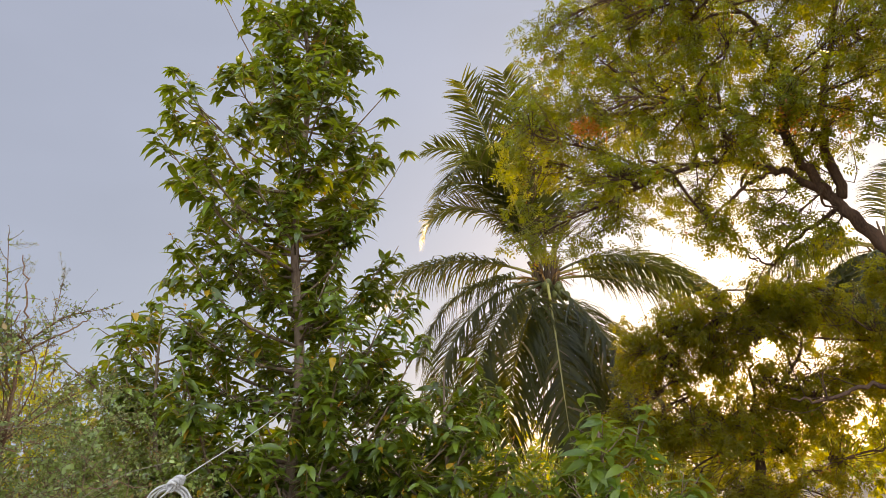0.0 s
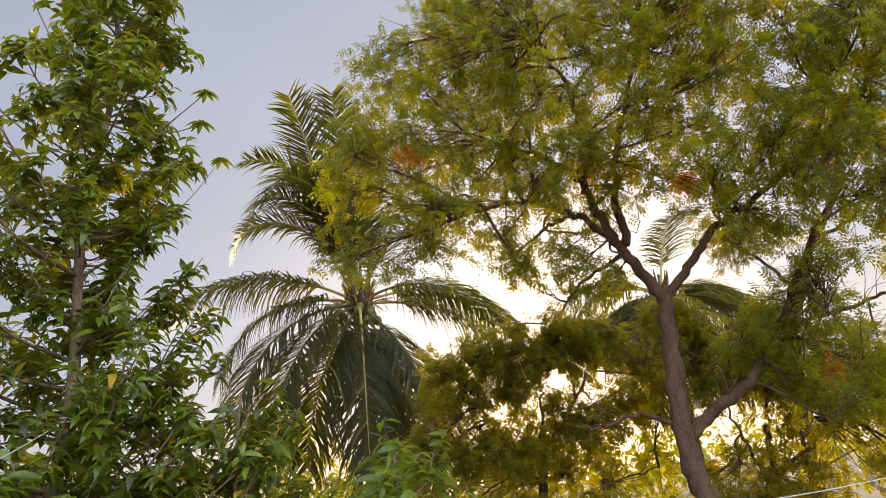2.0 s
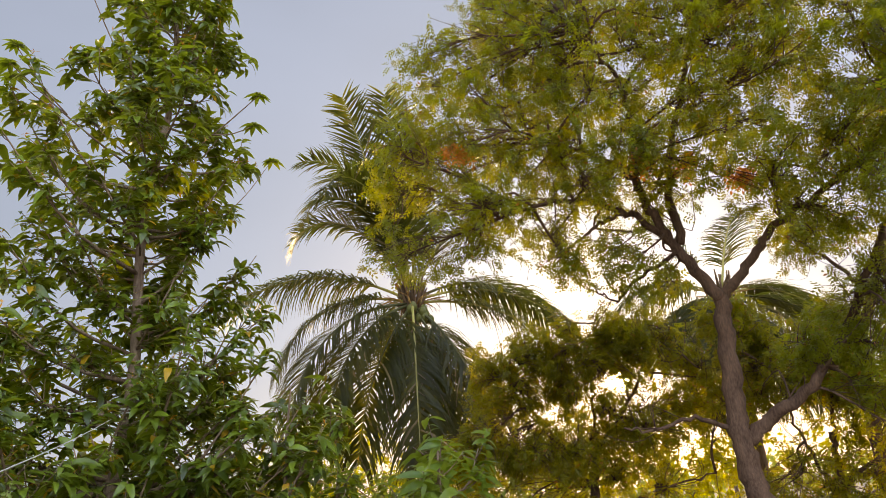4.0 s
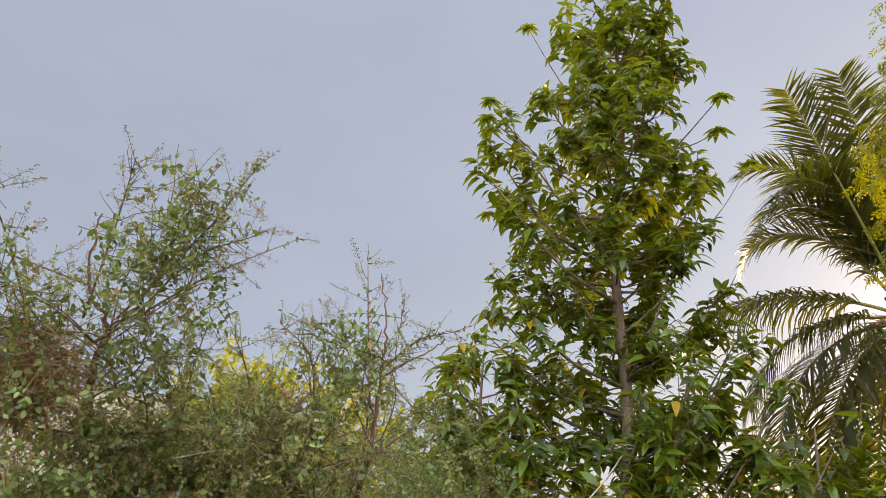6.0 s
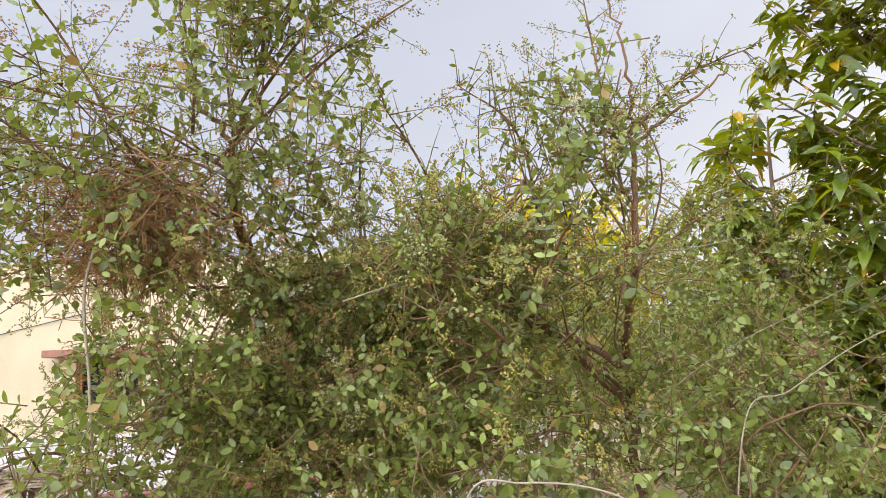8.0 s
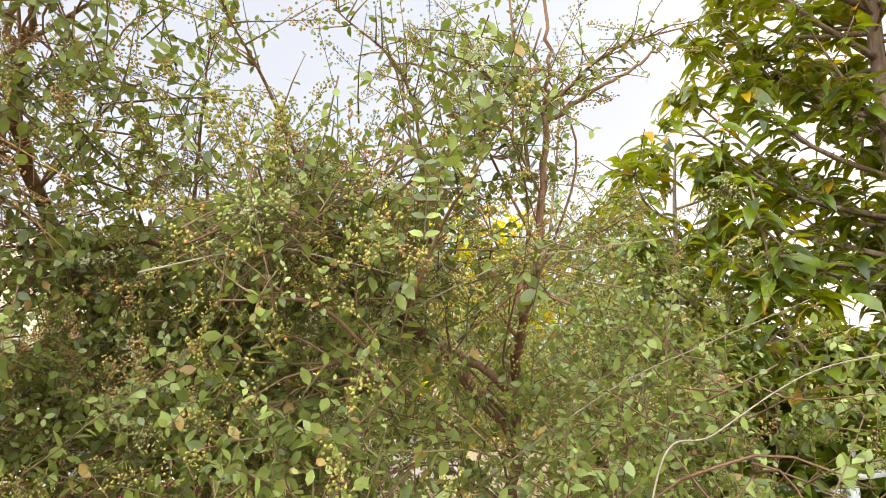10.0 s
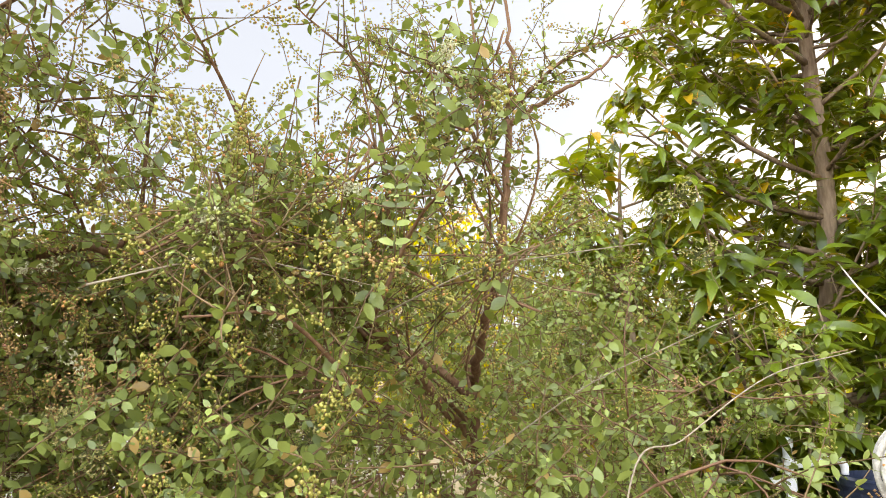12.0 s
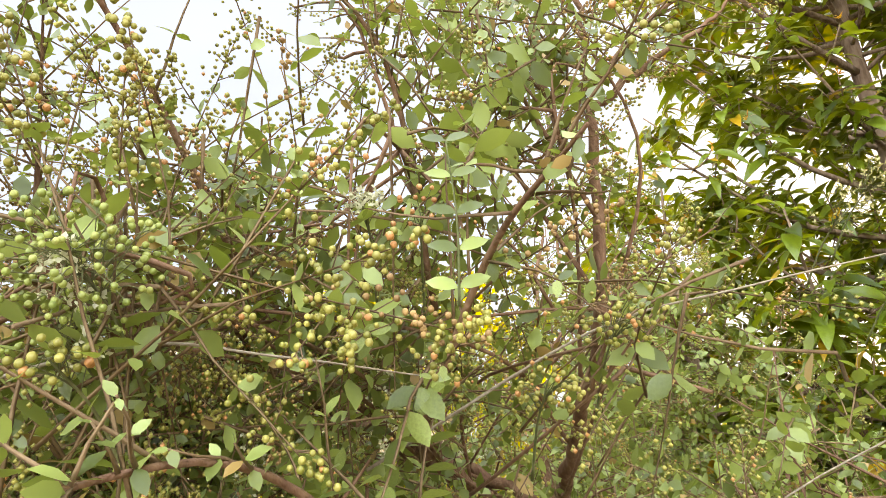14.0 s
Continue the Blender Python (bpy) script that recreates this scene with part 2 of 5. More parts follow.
WHITE_WALL = rough_material("white_wall_paint", (0.54, 0.50, 0.49), (0.66, 0.62, 0.61), 2.2, 0.8, 0.15, 50.0, 0.2, (1, 1, 0.4), 0.6)
MAROON = rough_material("maroon_paint", (0.24, 0.055, 0.065), (0.36, 0.11, 0.12), 6.0, 0.6, 0.2, 60.0)
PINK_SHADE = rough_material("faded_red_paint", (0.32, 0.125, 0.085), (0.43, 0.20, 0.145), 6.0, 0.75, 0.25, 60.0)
WINDOW_WOOD = rough_material("varnished_teak", (0.26, 0.085, 0.028), (0.40, 0.155, 0.055), 6.0, 0.42, 0.2, 50.0, 0.4, (4, 4, 0.5))
PVC = rough_material("white_pvc", (0.62, 0.63, 0.63), (0.76, 0.77, 0.77), 8.0, 0.4, 0.08, 80.0, 0.4)
NAVY = rough_material("navy_plastic", (0.012, 0.020, 0.045), (0.028, 0.042, 0.085), 6.0, 0.38, 0.08, 60.0, 0.5)
CEMENT = rough_material("grey_cement", (0.26, 0.24, 0.22), (0.40, 0.38, 0.35), 6.0, 0.9, 0.4, 60.0)
BRICK_RED = rough_material("terracotta_brick", (0.30, 0.105, 0.055), (0.42, 0.18, 0.10), 9.0, 0.9, 0.5, 60.0)
# near-black colour that stands in for the shade of the unlit rooms
ROOM_DARKNESS = rough_material("room_darkness", (0.012, 0.011, 0.010), (0.025, 0.022, 0.020), 3.0, 0.9, 0.1)
LOUVRE = rough_material("grey_louvre_glass", (0.055, 0.058, 0.060), (0.11, 0.115, 0.12), 6.0, 0.2, 0.05, 40.0, 0.5)

m_, nt_, out_ = material("window_glass")
g_ = nt_.nodes.new("ShaderNodeBsdfGlass")
g_.inputs["IOR"].default_value = 1.45
g_.inputs["Roughness"].default_value = 0.02
nt_.links.new(g_.outputs[0], out_.inputs["Surface"])
GLASS = m_

m_, nt_, out_ = material("solar_surface")
e_ = nt_.nodes.new("ShaderNodeEmission")
e_.inputs["Color"].default_value = (1.0, 0.93, 0.75, 1)
e_.inputs["Strength"].default_value = 60.0
t_ = nt_.nodes.new("ShaderNodeBsdfTransparent")
a_ = nt_.nodes.new("ShaderNodeAddShader")
nt_.links.new(e_.outputs[0], a_.inputs[0])
nt_.links.new(t_.outputs[0], a_.inputs[1])
nt_.links.new(a_.outputs[0], out_.inputs["Surface"])
SOLAR = m_


# ---- mesh tools ----
rng = np.random.default_rng(7)
Z = np.array((0.0, 0.0, 1.0))


def unit(v):
    v = np.asarray(v, float)
    return v / np.maximum(np.linalg.norm(v, axis=-1, keepdims=True), 1e-9)


def tri_mesh(name, verts, tris, mats, index=None, smooth=True):
    """A mesh from arrays of corners and triangles."""
    verts = np.asarray(verts, np.float32).reshape(-1, 3)
    tris = np.asarray(tris, np.int32).reshape(-1, 3)
    me = bpy.data.meshes.new(name)
    me.vertices.add(len(verts))
    me.vertices.foreach_set("co", verts.ravel())
    me.loops.add(3 * len(tris))
    me.loops.foreach_set("vertex_index", tris.ravel())
    me.polygons.add(len(tris))
    me.polygons.foreach_set("loop_start", np.arange(0, 3 * len(tris), 3, dtype=np.int32))
    for m in mats:
        me.materials.append(m)
    if index is not None:
        me.polygons.foreach_set("material_index", np.asarray(index, np.int32))
    me.polygons.foreach_set("use_smooth", np.full(len(tris), smooth))
    me.update(calc_edges=True)
    return me


class Heap:
    """Gathers many small pieces into one mesh."""

    def __init__(self):
        self.v, self.t, self.i, self.n = [], [], [], 0

    def add(self, v, t, mat=0):
        v = np.asarray(v, float).reshape(-1, 3)
        t = np.asarray(t, int).reshape(-1, 3)
        self.v.append(v)
        self.t.append(t + self.n)
        self.i.append(np.full(len(t), mat))
        self.n += len(v)

    def spread(self, shape, places, frames, sizes, mat=0):
        """Copies of shape (corners, triangles) at places, turned by frames (rows are its x, y and z axes) and scaled."""
        v, t = shape
        places = np.asarray(places, float).reshape(-1, 3)
        k = len(places)
        if not k:
            return
        sizes = np.broadcast_to(np.asarray(sizes, float).reshape(-1, 1, 1) if np.ndim(sizes) < 2 else np.asarray(sizes, float)[:, None, :], (k, 1, 1) if np.ndim(sizes) < 2 else (k, 1, 3))
        w = np.einsum("kvi,kij->kvj", v[None] * sizes, np.asarray(frames, float).reshape(-1, 3, 3)) + places[:, None]
        tt = t[None] + (np.arange(k) * len(v))[:, None, None]
        self.add(w, tt, mat)

    def tube(self, path, radii, sides=5, mat=0):
        path = np.asarray(path, float)
        n = len(path)
        radii = np.broadcast_to(np.asarray(radii, float), (n,))
        tan = unit(np.gradient(path, axis=0))
        ref = np.array((0.31, 0.17, 0.93)) if abs(tan[0] @ Z) < 0.8 else np.array((0.95, 0.2, 0.1))
        a = unit(np.cross(tan, ref))
        b = np.cross(tan, a)
        ang = np.arange(sides) * 2 * math.pi / sides
        ring = a[:, None] * np.cos(ang)[None, :, None] + b[:, None] * np.sin(ang)[None, :, None]
        v = (path[:, None] + ring * radii[:, None, None]).reshape(-1, 3)
        i = np.arange(n - 1)[:, None] * sides
        j = np.arange(sides)[None]
        k = (j + 1) % sides
        q = np.stack([i + j, i + k, i + sides + k, i + sides + j], -1).reshape(-1, 4)
        t = np.concatenate([q[:, :3], q[:, [0, 2, 3]]])
        caps = [[0, s + 1, s] for s in range(1, sides - 1)] + [[(n - 1) * sides, (n - 1) * sides + s, (n - 1) * sides + s + 1] for s in range(1, sides - 1)]
        self.add(v, np.concatenate([t, np.array(caps)]), mat)

    def mesh(self, name, mats, smooth=True):
        return tri_mesh(name, np.concatenate(self.v), np.concatenate(self.t), mats, np.concatenate(self.i), smooth)


def part(name, data, parent, label=""):
    """One mesh object under a thing or under a part. data: a Heap with its materials, or a mesh."""
    me = data[0].mesh(name, data[1]) if isinstance(data, tuple) else data
    ob = new(name, me)
    ob.parent = parent
    if label:
        ob["label"] = label
    return ob


def thing(name, place, label, category, group="", kind=""):
    ob = new(name)
    ob.location = place
    ob.empty_display_size = 0.2
    return tagged(ob, label, category, group, kind)


def world_child(ob):
    """Keeps a part that was built in world places where it is, under its thing."""
    ob.matrix_parent_inverse = Matrix.Translation(ob.parent.location).inverted()
    return ob


def frames_from(y_axis, z_hint):
    """Frames whose y axis is given and whose z axis is near z_hint."""
    y = unit(y_axis)
    z = unit(z_hint - y * (np.asarray(z_hint) * y).sum(-1, keepdims=True))
    x = np.cross(y, z)
    return np.stack([x, y, z], -2)


def curve(points, n=16):
    """A smooth line through the points."""
    p = np.asarray(points, float)
    q = np.concatenate([[2 * p[0] - p[1]], p, [2 * p[-1] - p[-2]]])
    out = []
    for s in np.linspace(0, len(p) - 1, n):
        i = min(int(s), len(p) - 2)
        u = s - i
        a, b, c, d = q[i:i + 4]
        out.append(0.5 * (2 * b + (c - a) * u + (2 * a - 5 * b + 4 * c - d) * u ** 2 + (3 * b - a - 3 * c + d) * u ** 3))
    return np.array(out)


def blade(length_steps, width, fold=0.12, droop=0.25, skew=0.85, full=0.8):
    """A leaf along +y, one long, folded along its midrib and bent down."""
    s = np.linspace(0, 1, length_steps + 1)
    w = width * np.sin(np.pi * s ** skew) ** full
    w[0] = width * 0.05
    w[-1] = 0.0
    z = -droop * s ** 2
    mid = np.stack([0 * s, s, z], -1)
    lft = mid + np.stack([-w, 0 * s, fold * w * 2], -1)
    rgt = mid + np.stack([w, 0 * s, fold * w * 2], -1)
    v = np.concatenate([mid, lft[1:-1], rgt[1:-1]])
    n = length_steps
    L0, R0 = n + 1, n + 1 + n - 1
    t = []
    for k in range(n):
        ml, mh = k, k + 1
        for side, base in ((0, L0), (1, R0)):
            lo = base + k - 1 if k >= 1 else None
            hi = base + k if k < n - 1 else None
            f = []
            if lo is None:
                f = [[ml, mh, hi]]
            elif hi is None:
                f = [[ml, mh, lo]]
            else:
                f = [[ml, mh, hi], [ml, hi, lo]]
            t += [q[::-1] for q in f] if side else f
    return v, np.array(t)


def ball(rings=3, seg=5):
    v = [(0, 0, 1.0)]
    for r in range(1, rings):
        a = math.pi * r / rings
        v += [(math.sin(a) * math.cos(2 * math.pi * k / seg), math.sin(a) * math.sin(2 * math.pi * k / seg), math.cos(a)) for k in range(seg)]
    v.append((0, 0, -1.0))
    t = []
    for k in range(seg):
        t.append((0, 1 + k, 1 + (k + 1) % seg))
        for r in range(rings - 2):
            a, b = 1 + r * seg + k, 1 + r * seg + (k + 1) % seg
            t += [(a, a + seg, b + seg), (a, b + seg, b)]
        o = 1 + (rings - 2) * seg
        t.append((o + k, len(v) - 1, o + (k + 1) % seg))
    return np.array(v), np.array(t)


def in_ball(n):
    p = rng.normal(size=(n, 3))
    return unit(p) * rng.random((n, 1)) ** (1 / 3)


def box_bm(size, place=(0, 0, 0), bevel=0.0, turn=0.0):
    bm = bmesh.new()
    bmesh.ops.create_cube(bm, size=1.0, matrix=Matrix.Translation(place) @ Matrix.Rotation(turn, 4, "Z") @ Matrix.Diagonal((*size, 1)))
    if bevel:
        bmesh.ops.bevel(bm, geom=list(bm.edges), offset=bevel, segments=2, affect="EDGES")
    return bm


def bm_part(name, bm, mat, parent, label=""):
    me = bpy.data.meshes.new(name)
    bm.to_mesh(me)
    bm.free()
    me.materials.append(mat)
    return part(name, me, parent, label)


# ---- ground and visible sun ----
def ground():
    n = 80
    s = np.linspace(-1, 1, n)
    g = np.sign(s) * np.abs(s) ** 3 * 900
    x, y = np.meshgrid(g, g, indexing="ij")
    z = np.array([[0.05 * noise.noise(Vector((a * 0.6, b * 0.6, 0))) if abs(a) < 60 and abs(b) < 60 else 0.0 for b in g] for a in g])
    v = np.stack([x, y, z], -1).reshape(-1, 3)
    i = (np.arange(n - 1)[:, None] * n + np.arange(n - 1)[None]).ravel()
    t = np.concatenate([np.stack([i, i + n, i + n + 1], -1), np.stack([i, i + n + 1, i + 1], -1)])
    ob = new("ground", tri_mesh("ground", v, t, [SOIL]))
    tagged(ob, "bare brown garden soil under trees and shrubs", "ground", "", "structure")


ground()
h_ = Heap()
h_.spread(ball(12, 20), [np.array(sun_way) * 2500], [np.eye(3)], 36.0)
tagged(new("sun_disc", h_.mesh("sun_disc", [SOLAR])), "low white evening sun shining through the trees", "sun", "", "structure")


# ---- champak tree ----
CHAMPAK_BLADE = blade(4, 0.215, 0.16, 0.7)
PETALS = blade(2, 0.16, 0.1, 0.3)


def champak(place, height, profile, limbs, seed, name, label, leaf_mat, single_mat, singles, leaf_len=0.20, flowers=0.2, z_low=1.0, lean=(0.0, 0.0), trunk_r=0.075, dens=1.0, shoots=()):
    """A leafy tree: an upright trunk, rising side branches, and rosettes of long drooping leaves at their ends."""
    r = np.random.default_rng(seed)
    tree = thing(name, place, label, "tree")
    trunk, crown, bloom, tangle_ = Heap(), Heap(), Heap(), Heap()
    zs = np.linspace(0, height, 26)
    wob = np.stack([0.05 * np.sin(zs * 1.7 + seed) + lean[0] * zs, 0.05 * np.sin(zs * 1.3 + 2 + seed) + lean[1] * zs, zs], -1)
    trunk.tube(wob, trunk_r * (1 - zs / height) ** 0.7 + 0.006, 10)
    heights, radii = np.array([p[0] for p in profile]), np.array([p[1] for p in profile])
    places, frames, sizes = [], [], []
    az = 0.0
    for base, tip, thick in shoots:
        base, tip = np.array(base), np.array(tip)
        sh = Heap()
        sh.tube(curve([base, (base + tip) / 2 - Z * 0.05, tip], 8), np.linspace(thick, thick * 0.4, 8), 5)
        part("branch", (sh, [BARK]), tree)
        n = 10
        ang = np.arange(n) * 2.4
        w = unit(np.stack([np.cos(ang), np.sin(ang), 0 * ang + 0.25], -1))
        places.append(np.repeat(tip[None], n, 0))
        frames.append(frames_from(w, np.repeat(Z[None], n, 0)))
        sizes.append(leaf_len * r.uniform(0.6, 1.0, n))
    for k in range(limbs):
        z0 = z_low + (height * 0.97 - z_low) * ((k + r.random()) / limbs) ** 1.45
        az += 2.4 + r.normal() * 0.35
        out = np.array((math.cos(az), math.sin(az), 0))
        # the tall crown hangs over to the west
        reach = np.interp(z0, heights, radii) * r.uniform(0.5, 1.15) * (1.0 if height < 5 else 1.30 - 0.22 * out[0] if z0 > 3.4 else 1.12 - 0.12 * out[0])
        if height > 5 and 2.2 < z0 < 4.3 and -out[1] > 0.88:
            continue
        rise = r.uniform(0.35, 0.95) * reach + 0.15
        a = np.array([np.interp(z0 - rise * 0.75, zs, wob[:, j]) for j in range(3)])
        side = np.array((-out[1], out[0], 0)) * r.normal() * 0.2 * reach
        path = curve([a, a + out * reach * 0.5 + Z * rise * 0.25 + side * 0.8 + r.normal(size=3) * 0.06, a + out * reach + Z * rise + side], 8)
        wood = Heap() if height > 5 else tangle_
        wood.tube(path, np.linspace(0.008 + 0.012 * reach, 0.005, 8), 5)
        tips = [(path[-1], unit(path[-1] - path[-3]))]
        low = z0 < 4.3
        n_sub = int((2.5 + reach * (8.0 if low else 6.0)) * dens)
        for s in range(n_sub):
            u = r.uniform(0.2 if low else 0.36, 1.0)
            b = path[int(u * 7)]
            d = unit(unit(path[-1] - path[0]) + r.normal(size=3) * (0.75, 0.75, 0.45))
            ln = r.uniform(0.15, 0.42)
            e = b + d * ln + Z * 0.06
            wood.tube(curve([b, b + d * ln * 0.5, e], 4), np.linspace(0.006, 0.0035, 4), 4)
            tips.append((e, d))
        if height > 5:
            part("branch", (wood, [BARK]), tree)
        for e, d in tips:
            n = r.integers(9, 15)
            ang = np.arange(n) * 2.4 + r.random() * 6 + r.normal(size=n) * 0.5
            axis = unit(d * 0.5 + Z * 0.75)
            u1 = unit(np.cross(axis, (0.3, 0.9, 0.1)))
            u2 = np.cross(axis, u1)
            spread = r.uniform(0.5, 1.35, n)
            w = unit(axis[None] * np.cos(spread)[:, None] * 0.7 + (u1[None] * np.cos(ang)[:, None] + u2[None] * np.sin(ang)[:, None]) * np.sin(spread)[:, None] - Z * r.uniform(-0.15, 0.5, n)[:, None])
            places.append(e[None] - axis[None] * r.uniform(0, 0.26, n)[:, None])
            frames.append(frames_from(w, axis[None] + r.normal(size=(n, 3)) * 0.25))
            sizes.append(leaf_len * r.uniform(0.5, 1.25, n))
            if r.random() < flowers and z0 > 1.3:
                c = e + axis * 0.03
                m = 7
                w = unit(r.normal(size=(m, 3)) + axis * 0.9)
                bloom.spread(PETALS, np.repeat(c[None], m, 0), frames_from(w, np.repeat(axis[None], m, 0)), r.uniform(0.03, 0.055, m))
    places, frames, sizes = np.concatenate(places), np.concatenate(frames), np.concatenate(sizes)
    part("trunk", (trunk, [BARK]), tree, "grey-brown upright trunk")
    if tangle_.v:
        part("branch_tangle", (tangle_, [BARK]), tree)["kind"] = "stuff"
    # the leaves on the open side near the yard are single, the rest is one mass
    near = np.argsort(places[:, 1] * 1.0 + np.abs(places[:, 2] - 4.0) * 0.3)[:singles]
    rest = np.setdiff1d(np.arange(len(places)), near)
    crown.spread(CHAMPAK_BLADE, places[rest], frames[rest], sizes[rest])
    c = part("foliage", (crown, [leaf_mat]), tree, "long drooping glossy green leaves")
    c["kind"] = "stuff"
    if singles:
        one = tri_mesh("leaf", *CHAMPAK_BLADE, [single_mat])
        for i in near:
            ob = new("leaf", one)
            ob.parent = tree
            ob.matrix_basis = Matrix.Translation(places[i]) @ Matrix(frames[i].T.tolist()).to_4x4() @ Matrix.Scale(sizes[i], 4)
    if bloom.v:
        part("blossom_mass", (bloom, [ORANGE_PETAL]), tree, "orange champak flowers")["kind"] = "stuff"
    return tree


CHAMPAK_PROFILE = [(0.6, 1.5), (1.5, 1.75), (2.6, 1.8), (3.0, 1.7), (3.4, 1.25), (3.9, 0.98), (4.5, 0.98), (5.3, 1.0), (5.9, 1.02), (6.4, 0.88), (6.9, 0.76), (7.8, 0.72), (8.3, 0.5), (8.7, 0.15)]
champak((-1.80, 7.70, 0), 8.7, CHAMPAK_PROFILE, 168, 3, "champak_tree", "tall narrow champak tree with drooping green leaves and orange flowers", CHAMPAK_LEAF, CHAMPAK_LEAF_ONE, 300, leaf_len=0.165, lean=(0.045, 0.0), dens=0.9, shoots=[
    ((1.12, -0.5, 4.6), (1.63, -0.69, 5.21), 0.007), ((-0.75, -0.4, 5.1), (-1.25, -0.4, 5.22), 0.007),
    ((0.1, -0.1, 5.3), (-0.93, -1.36, 5.90), 0.014), ((-0.5, -0.9, 5.6), (-0.98, -1.2, 6.25), 0.010), ((-0.5, -0.9, 5.6), (-1.05, -1.0, 6.0), 0.010),
    ((0.3, 0.0, 5.4), (1.46, -0.66, 6.10), 0.014), ((0.9, -0.4, 5.7), (1.40, -0.4, 5.85), 0.010), ((0.08, -0.06, 2.50), (-0.85, -0.35, 2.74), 0.026),
    ((-0.1, 0.0, 6.6), (-0.80, -0.2, 8.15), 0.012)])
champak((1.35, 6.3, 0), 1.95, [(0.6, 0.5), (1.2, 0.75), (1.7, 0.55), (2.0, 0.2)], 16, 5, "young_champak", "young light-green champak sapling beside the palm", YOUNG_LEAF, None, 0, leaf_len=0.17, flowers=0.0, z_low=0.5, trunk_r=0.03)

champak((-2.95, 7.1, 0), 3.5, [(0.5, 0.9), (1.4, 1.05), (2.5, 0.85), (3.1, 0.6), (3.5, 0.3)], 38, 6, "champak_sapling", "bushy young champak with drooping dark green leaves", CHAMPAK_LEAF, None, 0, leaf_len=0.165, flowers=0.08, z_low=0.5, trunk_r=0.035)
champak((0.05, 7.5, 0), 2.7, [(0.5, 0.9), (1.4, 1.1), (2.0, 0.9), (2.7, 0.35)], 28, 8, "champak_sapling", "bushy young champak with drooping dark green leaves", CHAMPAK_LEAF, None, 0, leaf_len=0.165, flowers=0.08, z_low=0.4, trunk_r=0.035)


# ---- coconut palms ----
def frond(start, az, elev, length, bend, pairs=70, leaflet=0.62, hang=0.7, seed=0, twist=0.0, swept=0.75):
    """Rachis and leaflets of one palm frond. az: degrees right of +y, elev: degrees up, bend: degrees that it droops along its length."""
    r = np.random.default_rng(seed)
    n = 22
    pts, d = [np.array(start, float)], radians(elev)
    curl = 2.3 if hang < 0.6 else 1.35
    for k in range(n):
        e = d - radians(bend) * ((k + 1) / n) ** curl
        a = radians(az) + twist * (k / n)
        pts.append(pts[-1] + length / n * np.array((math.sin(a) * math.cos(e), math.cos(a) * math.cos(e), math.sin(e))))
    pts = np.array(pts)
    rib, leaf = Heap(), Heap()
    rib.tube(pts, np.linspace(0.035, 0.004, n + 1) * (0.5 + length / 8), 5)
    tan = unit(np.gradient(pts, axis=0))
    s = np.repeat(np.linspace(0.16, 0.995, pairs), 2)
    sgn = np.tile((-1.0, 1.0), pairs)
    k = s * n
    at = np.stack([np.interp(k, np.arange(n + 1), pts[:, j]) for j in range(3)], -1)
    tg = unit(np.stack([np.interp(k, np.arange(n + 1), tan[:, j]) for j in range(3)], -1))
    flat = np.array((math.cos(radians(az)), -math.sin(radians(az)), 0.0))
    side = unit(flat[None] - tg * (tg @ flat)[:, None])
    upv = np.cross(side, tg)
    ln = leaflet * (0.35 + 0.9 * np.sin(np.pi * np.clip(s * 0.9 + 0.08, 0, 1)) ** 0.7) * r.uniform(0.85, 1.1, len(s))
    w0 = 0.021 * r.uniform(0.8, 1.2, len(s))
    d0 = unit(side * sgn[:, None] + tg * (swept * r.uniform(0.6, 1.5, len(s)))[:, None] + upv * 0.18 + r.normal(size=(len(s), 3)) * 0.11)
    p0, rows, seg = at, [], 4
    cur = at.copy()
    dirn = d0.copy()
    cols = []
    for j in range(seg + 1):
        wid = w0 * (0.55, 1.0, 0.85, 0.5, 0.05)[j]
        across = unit(np.cross(dirn, upv + 0.01))
        cols.append(np.stack([cur - across * wid[:, None], cur + across * wid[:, None]], 1))
        cur = cur + dirn * (ln / seg)[:, None]
        dirn = unit(dirn - Z * (hang * (0.25 + 0.25 * j) * r.uniform(0.8, 1.25, len(s)))[:, None])
    v = np.stack(cols, 1).reshape(len(s), -1, 3)
    t = []
    for j in range(seg):
        a = 2 * j
        t += [[a, a + 1, a + 3], [a, a + 3, a + 2]]
    leaf.add(v, np.array(t)[None] + (np.arange(len(s)) * 2 * (seg + 1))[:, None, None])
    return rib, leaf


